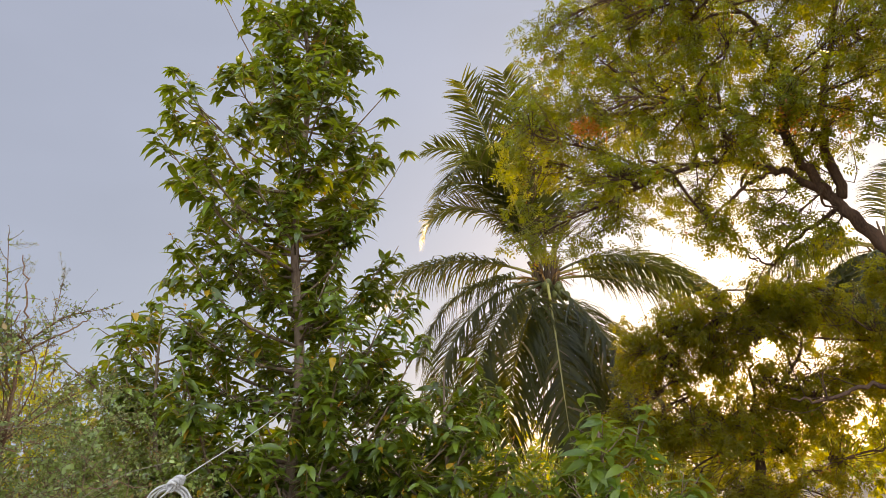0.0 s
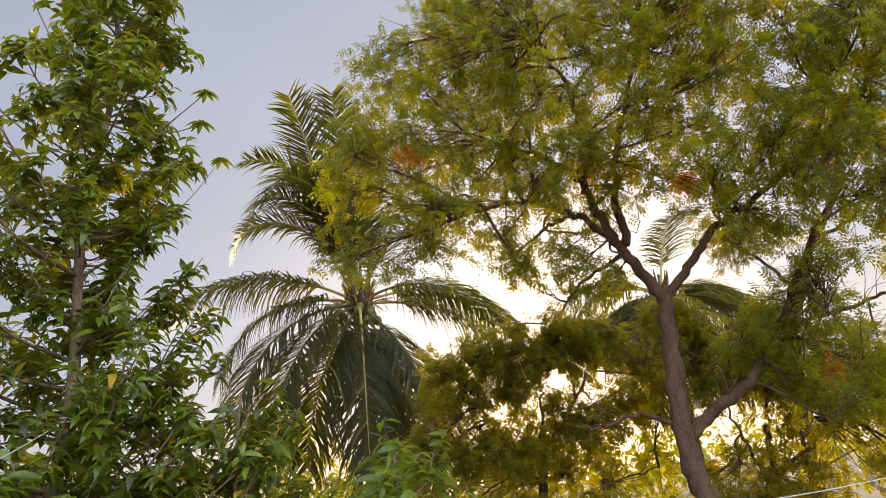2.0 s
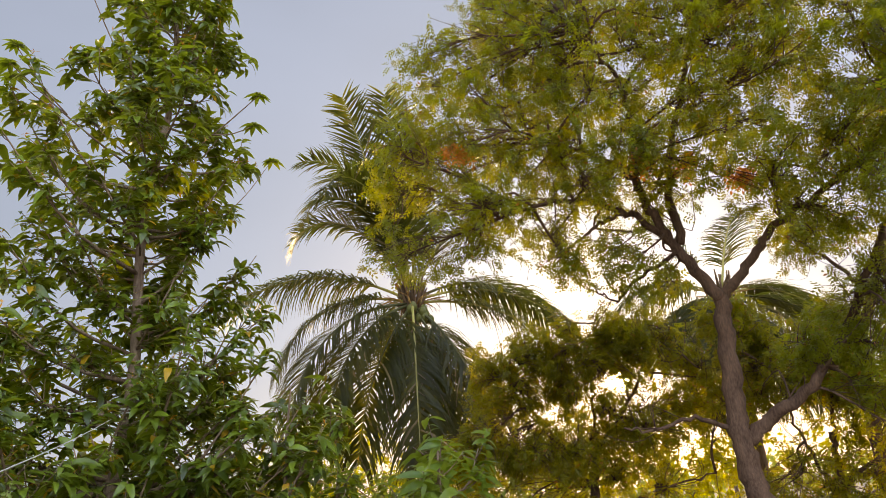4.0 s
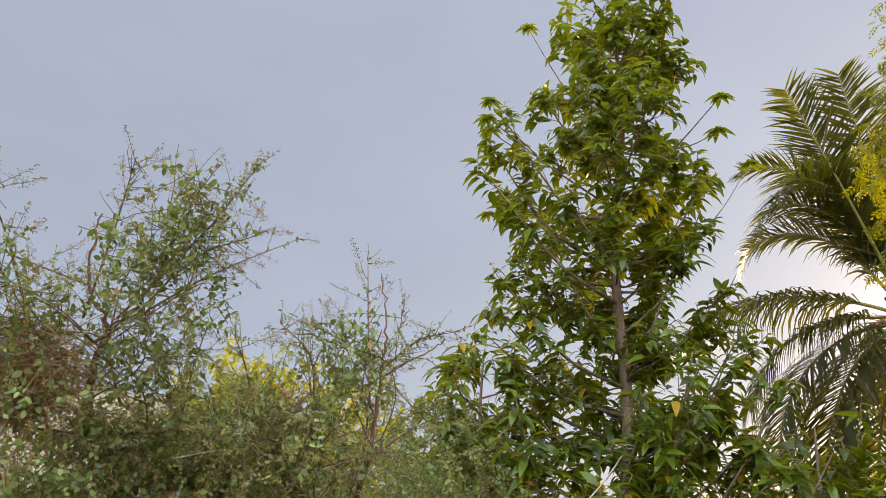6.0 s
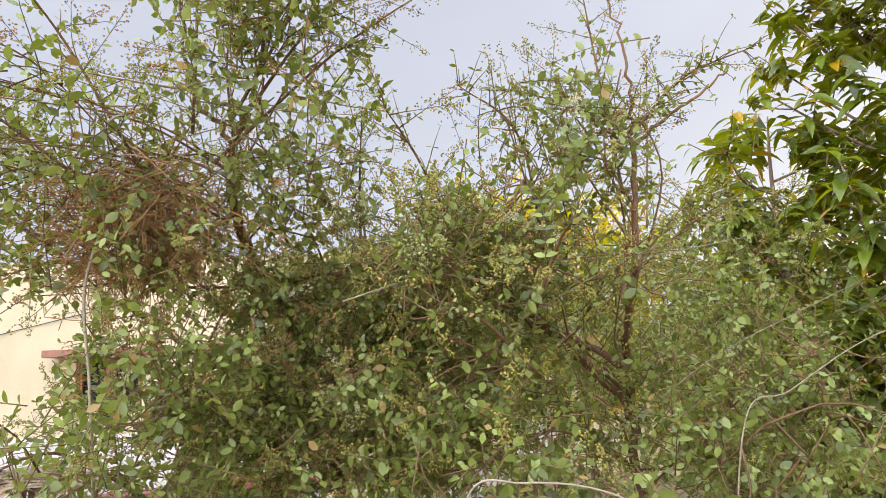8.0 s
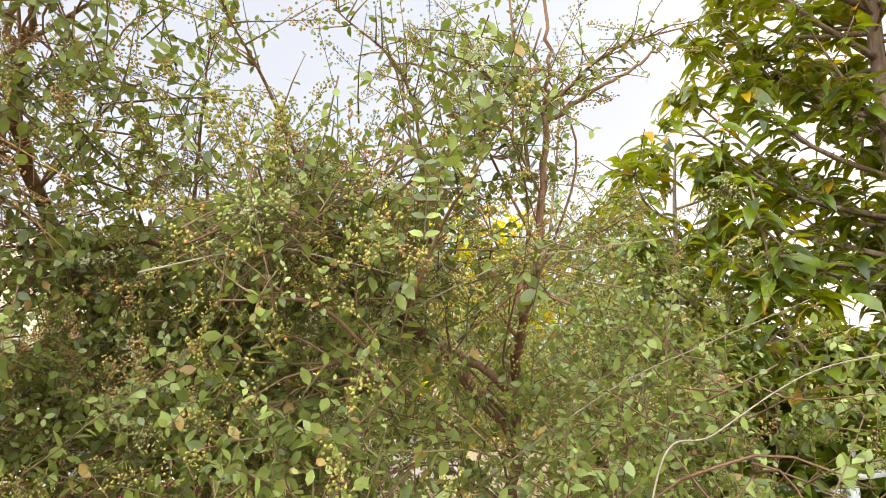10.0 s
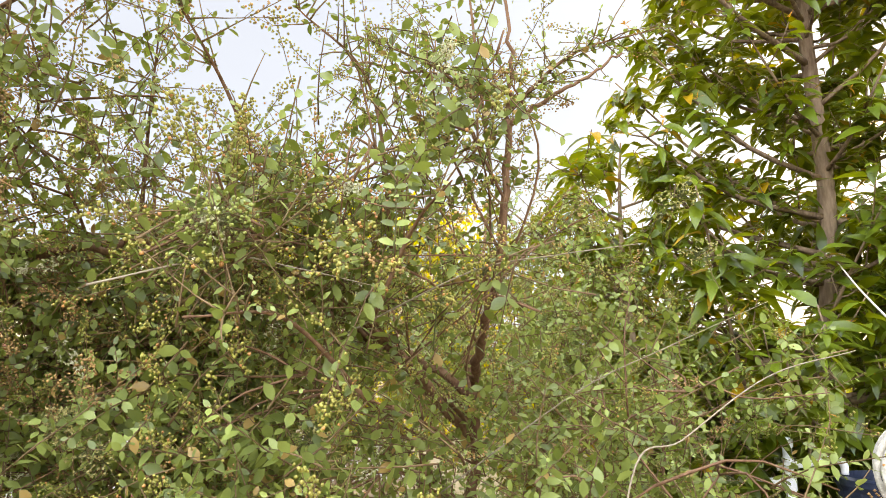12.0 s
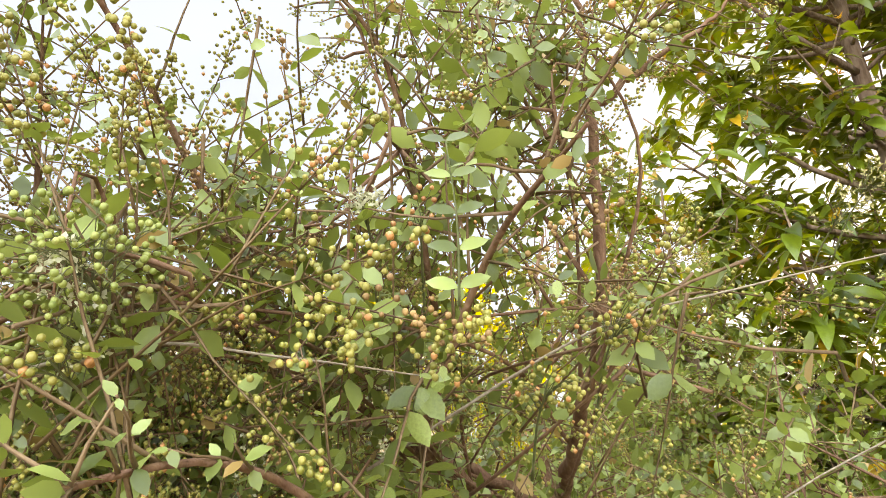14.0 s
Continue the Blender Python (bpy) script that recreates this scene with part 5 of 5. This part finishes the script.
panicle((-2.53, 2.86, 1.945), (0.085, 0.075, 0.055), 150, 0.0033, GREEN_BERRY, "pale green unripe berries", seed=1)
panicle((-2.62, 2.90, 1.90), (0.075, 0.06, 0.05), 90, 0.0032, GREEN_BERRY, "pale green unripe berries", seed=2)
panicle((-2.55, 2.86, 1.862), (0.035, 0.035, 0.018), 24, 0.0042, BERRY, "ripe olive-brown berries", seed=3)
panicle((-2.645, 3.21, 2.142), (0.028, 0.026, 0.016), 20, 0.0036, ORANGE_BERRY, "orange ripening berries", seed=4)
panicle((-2.605, 3.235, 2.176), (0.026, 0.024, 0.016), 16, 0.0036, ORANGE_BERRY, "orange ripening berries", seed=5)
panicle((-2.40, 3.18, 2.03), (0.035, 0.03, 0.04), 18, 0.0034, ORANGE_BERRY, "orange ripening berries", seed=6)
panicle((-2.25, 3.365, 1.90), (0.060, 0.045, 0.03), 60, 0.0035, BERRY, "olive-green berries", seed=7)
panicle((-2.32, 3.285, 1.825), (0.055, 0.045, 0.028), 50, 0.0035, BERRY, "olive-green berries", seed=8)
panicle((-2.466, 3.164, 2.057), (0.028, 0.026, 0.022), 46, 0.0075, WHITE_PETAL, "cream-white open florets", "flower_cluster", True, 9)
for k, (at, n) in enumerate((((-2.60, 3.215, 1.53), 90), ((-2.55, 3.24, 1.46), 70), ((-3.0, 2.90, 1.56), 90), ((-2.93, 2.93, 1.50), 70), ((-1.935, 3.98, 2.18), 60), ((-1.917, 4.02, 2.01), 60), ((-1.99, 3.95, 2.13), 40))):
    panicle(at, (0.06, 0.05, 0.045), n, 0.0065, CREAM_FLORET, "dull yellow budding florets", "flower_cluster", True, 20 + k)
# a sprig of broad pale leaves in pairs
sprig = Heap()
line_ = curve([(-2.33, 3.13, 1.90), (-2.315, 3.116, 1.98), (-2.31, 3.10, 2.06)], 10)
sprig.tube(line_, np.linspace(0.0016, 0.0008, 10), 5, 1)
for k in range(5):
    for sg in (-1, 1):
        sprig.spread(HENNA_BLADE, [line_[1 + 2 * k]], frames_from(np.array([[0.8 * sg, 0.5 * sg, 0.35]]), np.array([[0.45, -0.75, 0.5]])), 0.034 - 0.002 * k)
world_child(part("leaf_sprig", (sprig, [HENNA_LEAF, GREEN_TWIG]), airy_henna, "sprig of broad grey-green leaves in pairs"))
for a, b in (((-2.305, 3.394, 1.897), (-1.942, 3.513, 1.949)), ((-2.624, 2.961, 1.892), (-2.407, 3.165, 1.846)), ((-2.241, 3.874, 1.62), (-1.748, 3.96, 1.857))):
    a, b = np.array(a), np.array(b)
    shoot_ = Heap()
    shoot_.tube(curve([a - (b - a) * 0.8 - Z * 0.10, a, (a + b) / 2 + Z * 0.006, b], 16), np.linspace(0.0024, 0.0009, 16), 5)
    world_child(part("shoot", (shoot_, [PALE_CANE]), airy_henna, "thin straight pale shoot"))

tangle = thing("dry_tangle", (-3.45, 2.5, 2.1), "tangle of dry brown twigs caught in the henna crown", "dry twigs")
th = Heap()
tr_ = np.random.default_rng(44)
for k in range(760):
    p0 = np.array((-3.5, 2.5, 2.15)) + unit(tr_.normal(size=3)) * np.array((0.30, 0.26, 0.22)) * tr_.random() ** 0.5
    d0 = unit(tr_.normal(size=3) * (1, 1, 0.8))
    long_ = 0.16 if k < 60 else 0.10
    bit = Heap() if k < 60 else th
    bit.tube(curve([p0, p0 + d0 * long_ + tr_.normal(size=3) * 0.04, p0 + d0 * long_ * 2 + tr_.normal(size=3) * 0.06 - Z * 0.05], 6), np.linspace(0.0032 if k < 60 else 0.0022, 0.0012, 6), 4)
    if k < 60:
        world_child(part("twig", (bit, [DRY_TWIG]), tangle))
world_child(part("twig_tangle", (th, [DRY_TWIG]), tangle))["kind"] = "stuff"
dl = Heap()
q0 = np.array((-3.5, 2.5, 2.15)) + unit(tr_.normal(size=(900, 3))) * np.array((0.34, 0.30, 0.25)) * tr_.random((900, 1)) ** 0.5
dl.spread(blade(2, 0.26, 0.2, 0.5), q0, frames_from(unit(tr_.normal(size=(900, 3)) - Z * 0.5), tr_.normal(size=(900, 3))), tr_.uniform(0.012, 0.028, 900))
world_child(part("dead_leaves", (dl, [DEAD_LEAF]), tangle, "curled dead brown leaves"))["kind"] = "stuff"


# ---- the neighbour's house ----
WALL_AT, WALL_TURN = Vector((-14.3, 5.33, 0)), radians(47)


def on_wall(along, out, z):
    """A place along the house front, out metres in front of it."""
    c, s = math.cos(WALL_TURN), math.sin(WALL_TURN)
    return Vector((WALL_AT.x + c * along + s * out, WALL_AT.y + s * along - c * out, z))


def wall_box(name, a0, a1, o0, o1, z0, z1, mat, parent, label="", bevel=0.0):
    c = on_wall((a0 + a1) / 2, (o0 + o1) / 2, (z0 + z1) / 2)
    bm = box_bm((a1 - a0, abs(o1 - o0), z1 - z0), (0, 0, 0), bevel)
    ob = bm_part(name, bm, mat, parent, label)
    ob.matrix_basis = Matrix.Translation(c - Vector(parent.location)) @ Matrix.Rotation(WALL_TURN, 4, "Z")
    return ob


house = thing("house", on_wall(0, 0, 0), "single-storey cream house with a flat roof and white base", "house")
OPEN = [(-2.37, -1.74, 1.56, 2.05), (0.1, 1.27, 1.12, 2.05), (2.6, 3.77, 1.12, 2.07)]
A0, A1, TOP = -7.5, 9.5, 3.74
edges = [A0]
for a, b, zl, zh in OPEN:
    wall_box("wall", edges[-1], a, -0.23, 0, 0.72, TOP, CREAM_WALL, house, "cream painted wall")
    wall_box("wall", a, b, -0.23, 0, 0.72, zl, CREAM_WALL, house)
    wall_box("wall", a, b, -0.23, 0, zh, TOP, CREAM_WALL, house)
    edges.append(b)
wall_box("wall", edges[-1], A1, -0.23, 0, 0.72, TOP, CREAM_WALL, house)
wall_box("plinth", A0, A1, -0.23, 0.006, -0.1, 0.72, WHITE_WALL, house, "white painted base of the wall")
wall_box("wall", A0, A0 + 0.23, -8.0, -0.234, -0.1, TOP, CREAM_WALL, house)
wall_box("wall", A1 - 0.23, A1, -8.0, -0.234, -0.1, TOP, CREAM_WALL, house)
wall_box("wall", A0, A1, -8.23, -8.004, -0.1, TOP, CREAM_WALL, house)
wall_box("roof", A0 + 0.235, A1 - 0.235, -7.99, -0.24, 3.3, 3.45, CEMENT, house, "flat cement roof")
wall_box("parapet_cap", A0 - 0.02, A1 + 0.02, -0.26, 0.03, TOP, TOP + 0.045, CREAM_WALL, house, "weathered parapet edge", 0.008)
for k, (a, b, zl, zh) in enumerate(OPEN):
    big = k > 0
    wall_box("sunshade", a - 0.38, b + 0.36, 0.0, 0.42, zh + 0.02, zh + 0.145, PINK_SHADE, house, "faded red concrete sunshade", 0.008)
    # no room is built: a thin near-black panel gives the darkness inside
    w = wall_box("window", a, b, -0.17, -0.164, zl, zh, ROOM_DARKNESS, house, "near-black panel standing in for the unlit room")
    w.name = "room_darkness_panel"
    fr = 0.055 if big else 0.05
    bars = [(a, a + fr, zl, zh), (b - fr, b, zl, zh), (a + fr, b - fr, zl, zl + fr), (a + fr, b - fr, zh - fr, zh)]
    if big:
        mid = (a + b) / 2
        bars += [(mid - 0.045, mid + 0.045, zl + fr, zh - fr)]
    for x0, x1, z0, z1 in bars:
        wall_box("window_frame", x0, x1, -0.13, -0.03, z0, z1, WINDOW_WOOD, house, "varnished brown wooden frame", 0.006)
    if big:
        for x0, x1 in ((a + fr, mid - 0.045), (mid + 0.045, b - fr)):
            wall_box("sash", x0, x0 + 0.045, -0.10, -0.05, zl + fr, zh - fr, WINDOW_WOOD, house)
            wall_box("sash", x1 - 0.045, x1, -0.10, -0.05, zl + fr, zh - fr, WINDOW_WOOD, house)
            # the arched head of each sash
            bm = bmesh.new()
            wd, zz = (x1 - x0 - 0.09) / 2, zh - fr
            top = [bm.verts.new((t * wd, 0, 0)) for t in np.linspace(-1, 1, 13)]
            low = [bm.verts.new((t * wd, 0, -0.02 - 0.035 * abs(t) ** 3)) for t in np.linspace(-1, 1, 13)]
            for i in range(12):
                bm.faces.new((top[i], top[i + 1], low[i + 1], low[i]))
            ext = bmesh.ops.extrude_face_region(bm, geom=bm.faces[:])
            bmesh.ops.translate(bm, verts=[v for v in ext["geom"] if isinstance(v, bmesh.types.BMVert)], vec=(0, -0.04, 0))
            bmesh.ops.recalc_face_normals(bm, faces=bm.faces[:])
            ob = bm_part("arched_rail", bm, WINDOW_WOOD, house)
            ob.matrix_basis = Matrix.Translation(on_wall((x0 + x1) / 2, -0.07, zz) - Vector(house.location)) @ Matrix.Rotation(WALL_TURN, 4, "Z")
    else:
        for i in range(6):
            z = zl + 0.085 + i * 0.064
            ob = wall_box("louvre", a + fr, b - fr, -0.12, -0.05, z - 0.003, z + 0.003, LOUVRE, house, "grey glass louvre slat")
            ob.matrix_basis = ob.matrix_basis @ Matrix.Rotation(radians(-40), 4, "X")

cable = thing("power_cable", on_wall(-3.0, 0.02, 0), "thin black power cable slung along the house front", "cable")
cb = Heap()
cb.tube(curve([tuple(on_wall(-6.5, 0.03, 1.75)), tuple(on_wall(-4.6, 0.03, 1.86)), tuple(on_wall(-2.5, 0.03, 2.25)), tuple(on_wall(0.5, 0.03, 2.9))], 30), 0.009, 6)
world_child(part("line", (cb, [NAVY]), cable))

# ---- compound wall with a maroon coping, dead fronds and a flower pot row on it ----
C0, C1 = Vector((-8.35, -0.6, 0)), Vector((-6.35, 7.6, 0))
c_turn = math.atan2(C1.y - C0.y, C1.x - C0.x)
c_len = (C1 - C0).length
compound = thing("compound_wall", (C0 + C1) / 2, "low white compound wall with a maroon coping", "wall", "", "structure")
ob = bm_part("wall_body", box_bm((c_len, 0.2, 0.68), (0, 0, 0.24)), WHITE_WALL, compound)
ob.matrix_basis = Matrix.Rotation(c_turn, 4, "Z")
ob = bm_part("coping", box_bm((c_len, 0.30, 0.13), (0, 0, 0.647), 0.012), MAROON, compound, "maroon painted coping")
ob.matrix_basis = Matrix.Rotation(c_turn, 4, "Z")
ob = bm_part("drip_mould", box_bm((c_len, 0.235, 0.035), (0, 0, 0.56), 0.006), WHITE_WALL, compound)
ob.matrix_basis = Matrix.Rotation(c_turn, 4, "Z")
terrace = bm_part("terrace", box_bm((c_len, 3.6, 0.5), (0, 2.2, 0.24), 0.01), CEMENT, compound, "bare raised yard behind the wall")
terrace.matrix_basis = Matrix.Rotation(c_turn, 4, "Z")

for k in range(7):
    r_ = np.random.default_rng(60 + k)
    base = C0.lerp(C1, 0.26 + 0.03 * k) + Vector((-0.45 - 0.14 * k, 0, 0.56 + 0.04 * k))
    dead = thing("dead_frond", base, "dry brown coconut frond lying behind the wall", "dead frond", "dead fronds on the wall")
    rib, leaf = frond((0, 0, 0), -30 + 25 * k + 10 * r_.normal(), 12, 1.9, 22, 50, 0.55, 0.45, 70 + k)
    part("blade", (leaf, [DRY_FROND]), dead)["kind"] = "stuff"
    part("rachis", (rib, [DRY_FROND]), dead)

for k, (s, hgt) in enumerate(((0.335, 0.12), (0.35, 0.1), (0.375, 0.11), (0.47, 0.1))):
    p = C0.lerp(C1, s) + Vector((-0.02, 0, 0.712))
    br = thing("loose_brick", p, "loose terracotta brick on the coping", "brick", "bricks on the coping")
    b_ = bm_part("brick_body", box_bm((0.21, 0.1, hgt), (0, 0, hgt / 2), 0.008, 0.3 + k), BRICK_RED, br)


# ---- trees beyond the house ----
palm((-19.5, 2.4, 0), 4.4, [(-150, 30, 3.0, 80, 0.8), (150, 35, 3.0, 80, 0.8), (100, 40, 3.0, 80, 0.7), (-60, 45, 3.0, 80, 0.7), (180, 60, 3.2, 70, 0.5), (60, 55, 3.2, 80, 0.6), (120, 5, 2.8, 70, 1.0), (-110, 20, 3.0, 80, 0.8)], "coconut_palm", "coconut palm behind the cream house", 0, seed=5)
palm((-22.0, 0.6, 0), 4.6, [(-150, 30, 3.0, 80, 0.8), (150, 35, 3.0, 80, 0.8), (100, 40, 3.0, 80, 0.7), (60, 55, 3.2, 80, 0.6), (180, 60, 3.2, 70, 0.5), (120, 5, 2.8, 70, 1.0), (20, 40, 3.0, 70, 0.6)], "coconut_palm", "coconut palm behind the cream house", 0, seed=6)
papaya_at = Vector((-12.4, 2.3, 0))
hedge((papaya_at.x - 0.8, papaya_at.y - 1.1, 0), "small yellow-leaved tree against the cream wall", [((papaya_at.x - 0.1, papaya_at.y - 0.1, 2.7), (0.45, 0.4, 0.34), 70), ((papaya_at.x + 0.3, papaya_at.y + 0.4, 2.5), (0.34, 0.3, 0.24), 34), ((papaya_at.x - 0.5, papaya_at.y - 0.5, 2.62), (0.4, 0.34, 0.3), 46), ((papaya_at.x - 0.1, papaya_at.y + 0.1, 2.25), (0.36, 0.36, 0.3), 36), ((papaya_at.x + 0.35, papaya_at.y + 0.75, 4.3), (0.5, 0.4, 0.3), 30)], 25, YELLOW_LEAF, 0.17, 8, "yellow_leaved_tree")
bougain = hedge((-5.0, 4.9, 0), "bougainvillea with pink bracts behind the henna", [((-5.0, 4.9, 1.1), (0.5, 0.45, 0.5), 160)], 26, FAR_LEAF, 0.06, 10, "bougainvillea")
pk = Heap()
pw = Heap()
sprays(pk, pw, [(-4.76, 4.6, 1.68), (-4.62, 4.6, 1.60), (-4.95, 4.8, 1.35)], [(0.12, 0.10, 0.12), (0.09, 0.08, 0.08), (0.12, 0.1, 0.1)], [18, 12, 10], 0.045, 8, 27, 0.2, OVAL_LEAF)
world_child(part("bracts", (pk, [PINK_PETAL]), bougain, "pink bracts"))["kind"] = "stuff"

# ---- rope, pipe, drum ----
rope = thing("rope", (-1.62, 7.62, 2.55), "white rope tied to the champak, knotted with a spare coil", "rope")
rh = Heap()
tie, knot, foot = np.array((-1.62, 7.62, 2.55)), np.array((-1.39, 3.67, 1.62)), np.array((-1.24, 2.45, 1.36))


def strand(heap, path, radius, turns=60):
    """Two strands laid round each other."""
    path = np.asarray(path, float)
    n = max(24, int(turns * 4))
    u = np.linspace(0, len(path) - 1, n)
    p = np.stack([np.interp(u, np.arange(len(path)), path[:, j]) for j in range(3)], -1)
    tg = unit(np.gradient(p, axis=0))
    a = unit(np.cross(tg, (0.2, 0.1, 0.97)))
    b = np.cross(tg, a)
    for ph in (0, math.pi):
        w = np.linspace(0, turns * 2 * math.pi, n) + ph
        heap.tube(p + (a * np.cos(w)[:, None] + b * np.sin(w)[:, None]) * radius * 0.55, radius * 0.72, 5)


strand(rh, curve([tie, (tie + knot) / 2 - Z * 0.03, knot], 20), 0.0038, 120)
strand(rh, curve([knot, (knot + foot) / 2 - Z * 0.02, foot], 12), 0.0042, 45)
ang = np.linspace(0, 5 * math.pi, 40)
strand(rh, tie + np.stack([0.075 * np.cos(ang), 0.075 * np.sin(ang), 0.02 * np.sin(ang * 0.5) - 0.002 * ang], -1), 0.007, 30)
world_child(part("line", (rh, [ROPE]), rope))
kh = Heap()
for k in range(5):
    c = knot + (foot - knot) * (0.02 + 0.035 * k)
    ang = np.linspace(0, 2.6 * math.pi, 20)
    ax = unit(foot - knot)
    a = unit(np.cross(ax, Z))
    b = np.cross(ax, a)
    strand(kh, c + (a * np.cos(ang)[:, None] + b * np.sin(ang)[:, None]) * (0.020 + 0.004 * (k % 2)) + ax * (ang / 8 * 0.03)[:, None], 0.0075, 12)
world_child(part("knot", (kh, [ROPE]), rope))
coil = thing("rope_coil", tuple(knot + np.array((-0.06, 0.0, -0.13))), "coil of spare white rope hanging from the knot", "rope")
cc = knot + np.array((-0.06, 0.0, -0.13))
for k in range(6):
    ch = Heap()
    ang = np.linspace(0, 2 * math.pi, 40)
    rad = 0.085 + 0.012 * (k % 3)
    ch.tube(cc + np.stack([rad * np.cos(ang), 0.03 * np.sin(ang + k) + 0.012 * (k - 3), rad * 0.95 * np.sin(ang)], -1), 0.0058, 7)
    world_child(part("loop", (ch, [ROPE]), coil))
ch = Heap()
ch.tube(curve([knot + unit(foot - knot) * 0.05, knot + (-0.06, 0, -0.02), cc + (0, 0, 0.09)], 14), 0.0065, 7)
world_child(part("tail", (ch, [ROPE]), coil))

wire = thing("clothes_line", (2.6, 4.0, 0), "thin white clothes line slung low across the garden", "line")
wh = Heap()
wh.tube(curve([(0.9, 4.0, 1.10), (2.49, 4.0, 1.18), (3.91, 4.0, 1.20), (6.2, 4.2, 1.31)], 36), 0.0035, 6)
world_child(part("line", (wh, [ROPE]), wire))
for px_, py_, top_ in ((0.9, 4.0, 1.11), (6.2, 4.2, 1.34)):
    wh = Heap()
    wh.tube([(px_, py_, -0.1), (px_ + 0.01, py_, 0.6), (px_, py_, top_)], (0.022, 0.020, 0.018), 8)
    world_child(part("post", (wh, [BARK]), wire, "weathered wooden post"))

stake = thing("stake", (-1.22, 2.40, 0), "weathered wooden stake that holds the rope", "stake")
sh_ = Heap()
sh_.tube([(0, 0, -0.1), (0.004, 0, 0.7), (0, 0.004, 1.39), (0, 0.004, 1.40)], (0.024, 0.022, 0.020, 0.014), 9)
part("pole", (sh_, [BARK]), stake)

pipe = thing("water_pipe", (-1.94, 6.5, 0), "white PVC standpipe with a bent outlet arm", "pipe")


def pipe_part(name, points, radius, sides=12, smooth_n=0):
    h = Heap()
    h.tube(curve(points, smooth_n) if smooth_n else points, radius, sides)
    part(name, (h, [PVC]), pipe)


pipe_part("riser", [(0, 0, -0.05), (0, 0, 0.6), (0, 0, 1.31)], 0.026)
pipe_part("coupling", [(0, 0, 1.03), (0, 0, 1.05), (0, 0, 1.13), (0, 0, 1.15)], (0.027, 0.037, 0.037, 0.027))
pipe_part("coupling", [(0, 0, 1.16), (0, 0, 1.17), (0, 0, 1.22), (0, 0, 1.23)], (0.027, 0.034, 0.034, 0.027))
pipe_part("cap", [(0, 0, 1.28), (0, 0, 1.29), (0, 0, 1.335), (0, 0, 1.34)], (0.028, 0.034, 0.034, 0.022))
pipe_part("outlet", [(-0.06, -0.04, 1.17), (0.10, 0.0, 1.20), (0.20, 0.02, 1.225), (0.25, 0.03, 1.225), (0.275, 0.03, 1.195), (0.275, 0.03, 1.15)], 0.021, 10, 36)
pipe_part("side_pipe", [(0.0, 0, 1.09), (-0.18, -0.02, 1.09), (-0.36, -0.04, 1.085), (-0.60, -0.06, 1.08)], 0.021, 10)

drum = thing("water_drum", (-1.42, 6.62, 0), "dark navy plastic water drum under the outlet", "drum")
bm = bmesh.new()
prof = [(0.0, 0.0), (0.27, 0.0), (0.29, 0.03), (0.295, 0.33), (0.31, 0.36), (0.295, 0.39), (0.295, 0.68), (0.31, 0.71), (0.295, 0.74), (0.29, 1.0), (0.305, 1.03), (0.305, 1.06), (0.27, 1.07), (0.265, 1.0), (0.0, 0.98)]
vs = [bm.verts.new((x, 0, z)) for x, z in prof]
es = [bm.edges.new((vs[i], vs[i + 1])) for i in range(len(vs) - 1)]
bmesh.ops.spin(bm, geom=vs + es, cent=(0, 0, 0), axis=(0, 0, 1), angle=2 * math.pi, steps=28)
bmesh.ops.remove_doubles(bm, verts=bm.verts[:], dist=0.0005)
bmesh.ops.recalc_face_normals(bm, faces=bm.faces[:])
bmesh.ops.scale(bm, vec=(1, 1, 1.07), verts=bm.verts[:])
bm_part("barrel", bm, NAVY, drum)

# ---- low garden wall behind the champak ----
gw = thing("garden_wall", (-3.0, 10.9, 0), "low cream garden wall with a red coping", "wall", "", "structure")
bm_part("wall_body", box_bm((9.0, 0.2, 1.25), (0, 0, 0.58)), CREAM_WALL, gw)
bm_part("coping", box_bm((9.05, 0.28, 0.08), (0, 0, 1.247), 0.01), MAROON, gw, "red painted coping")
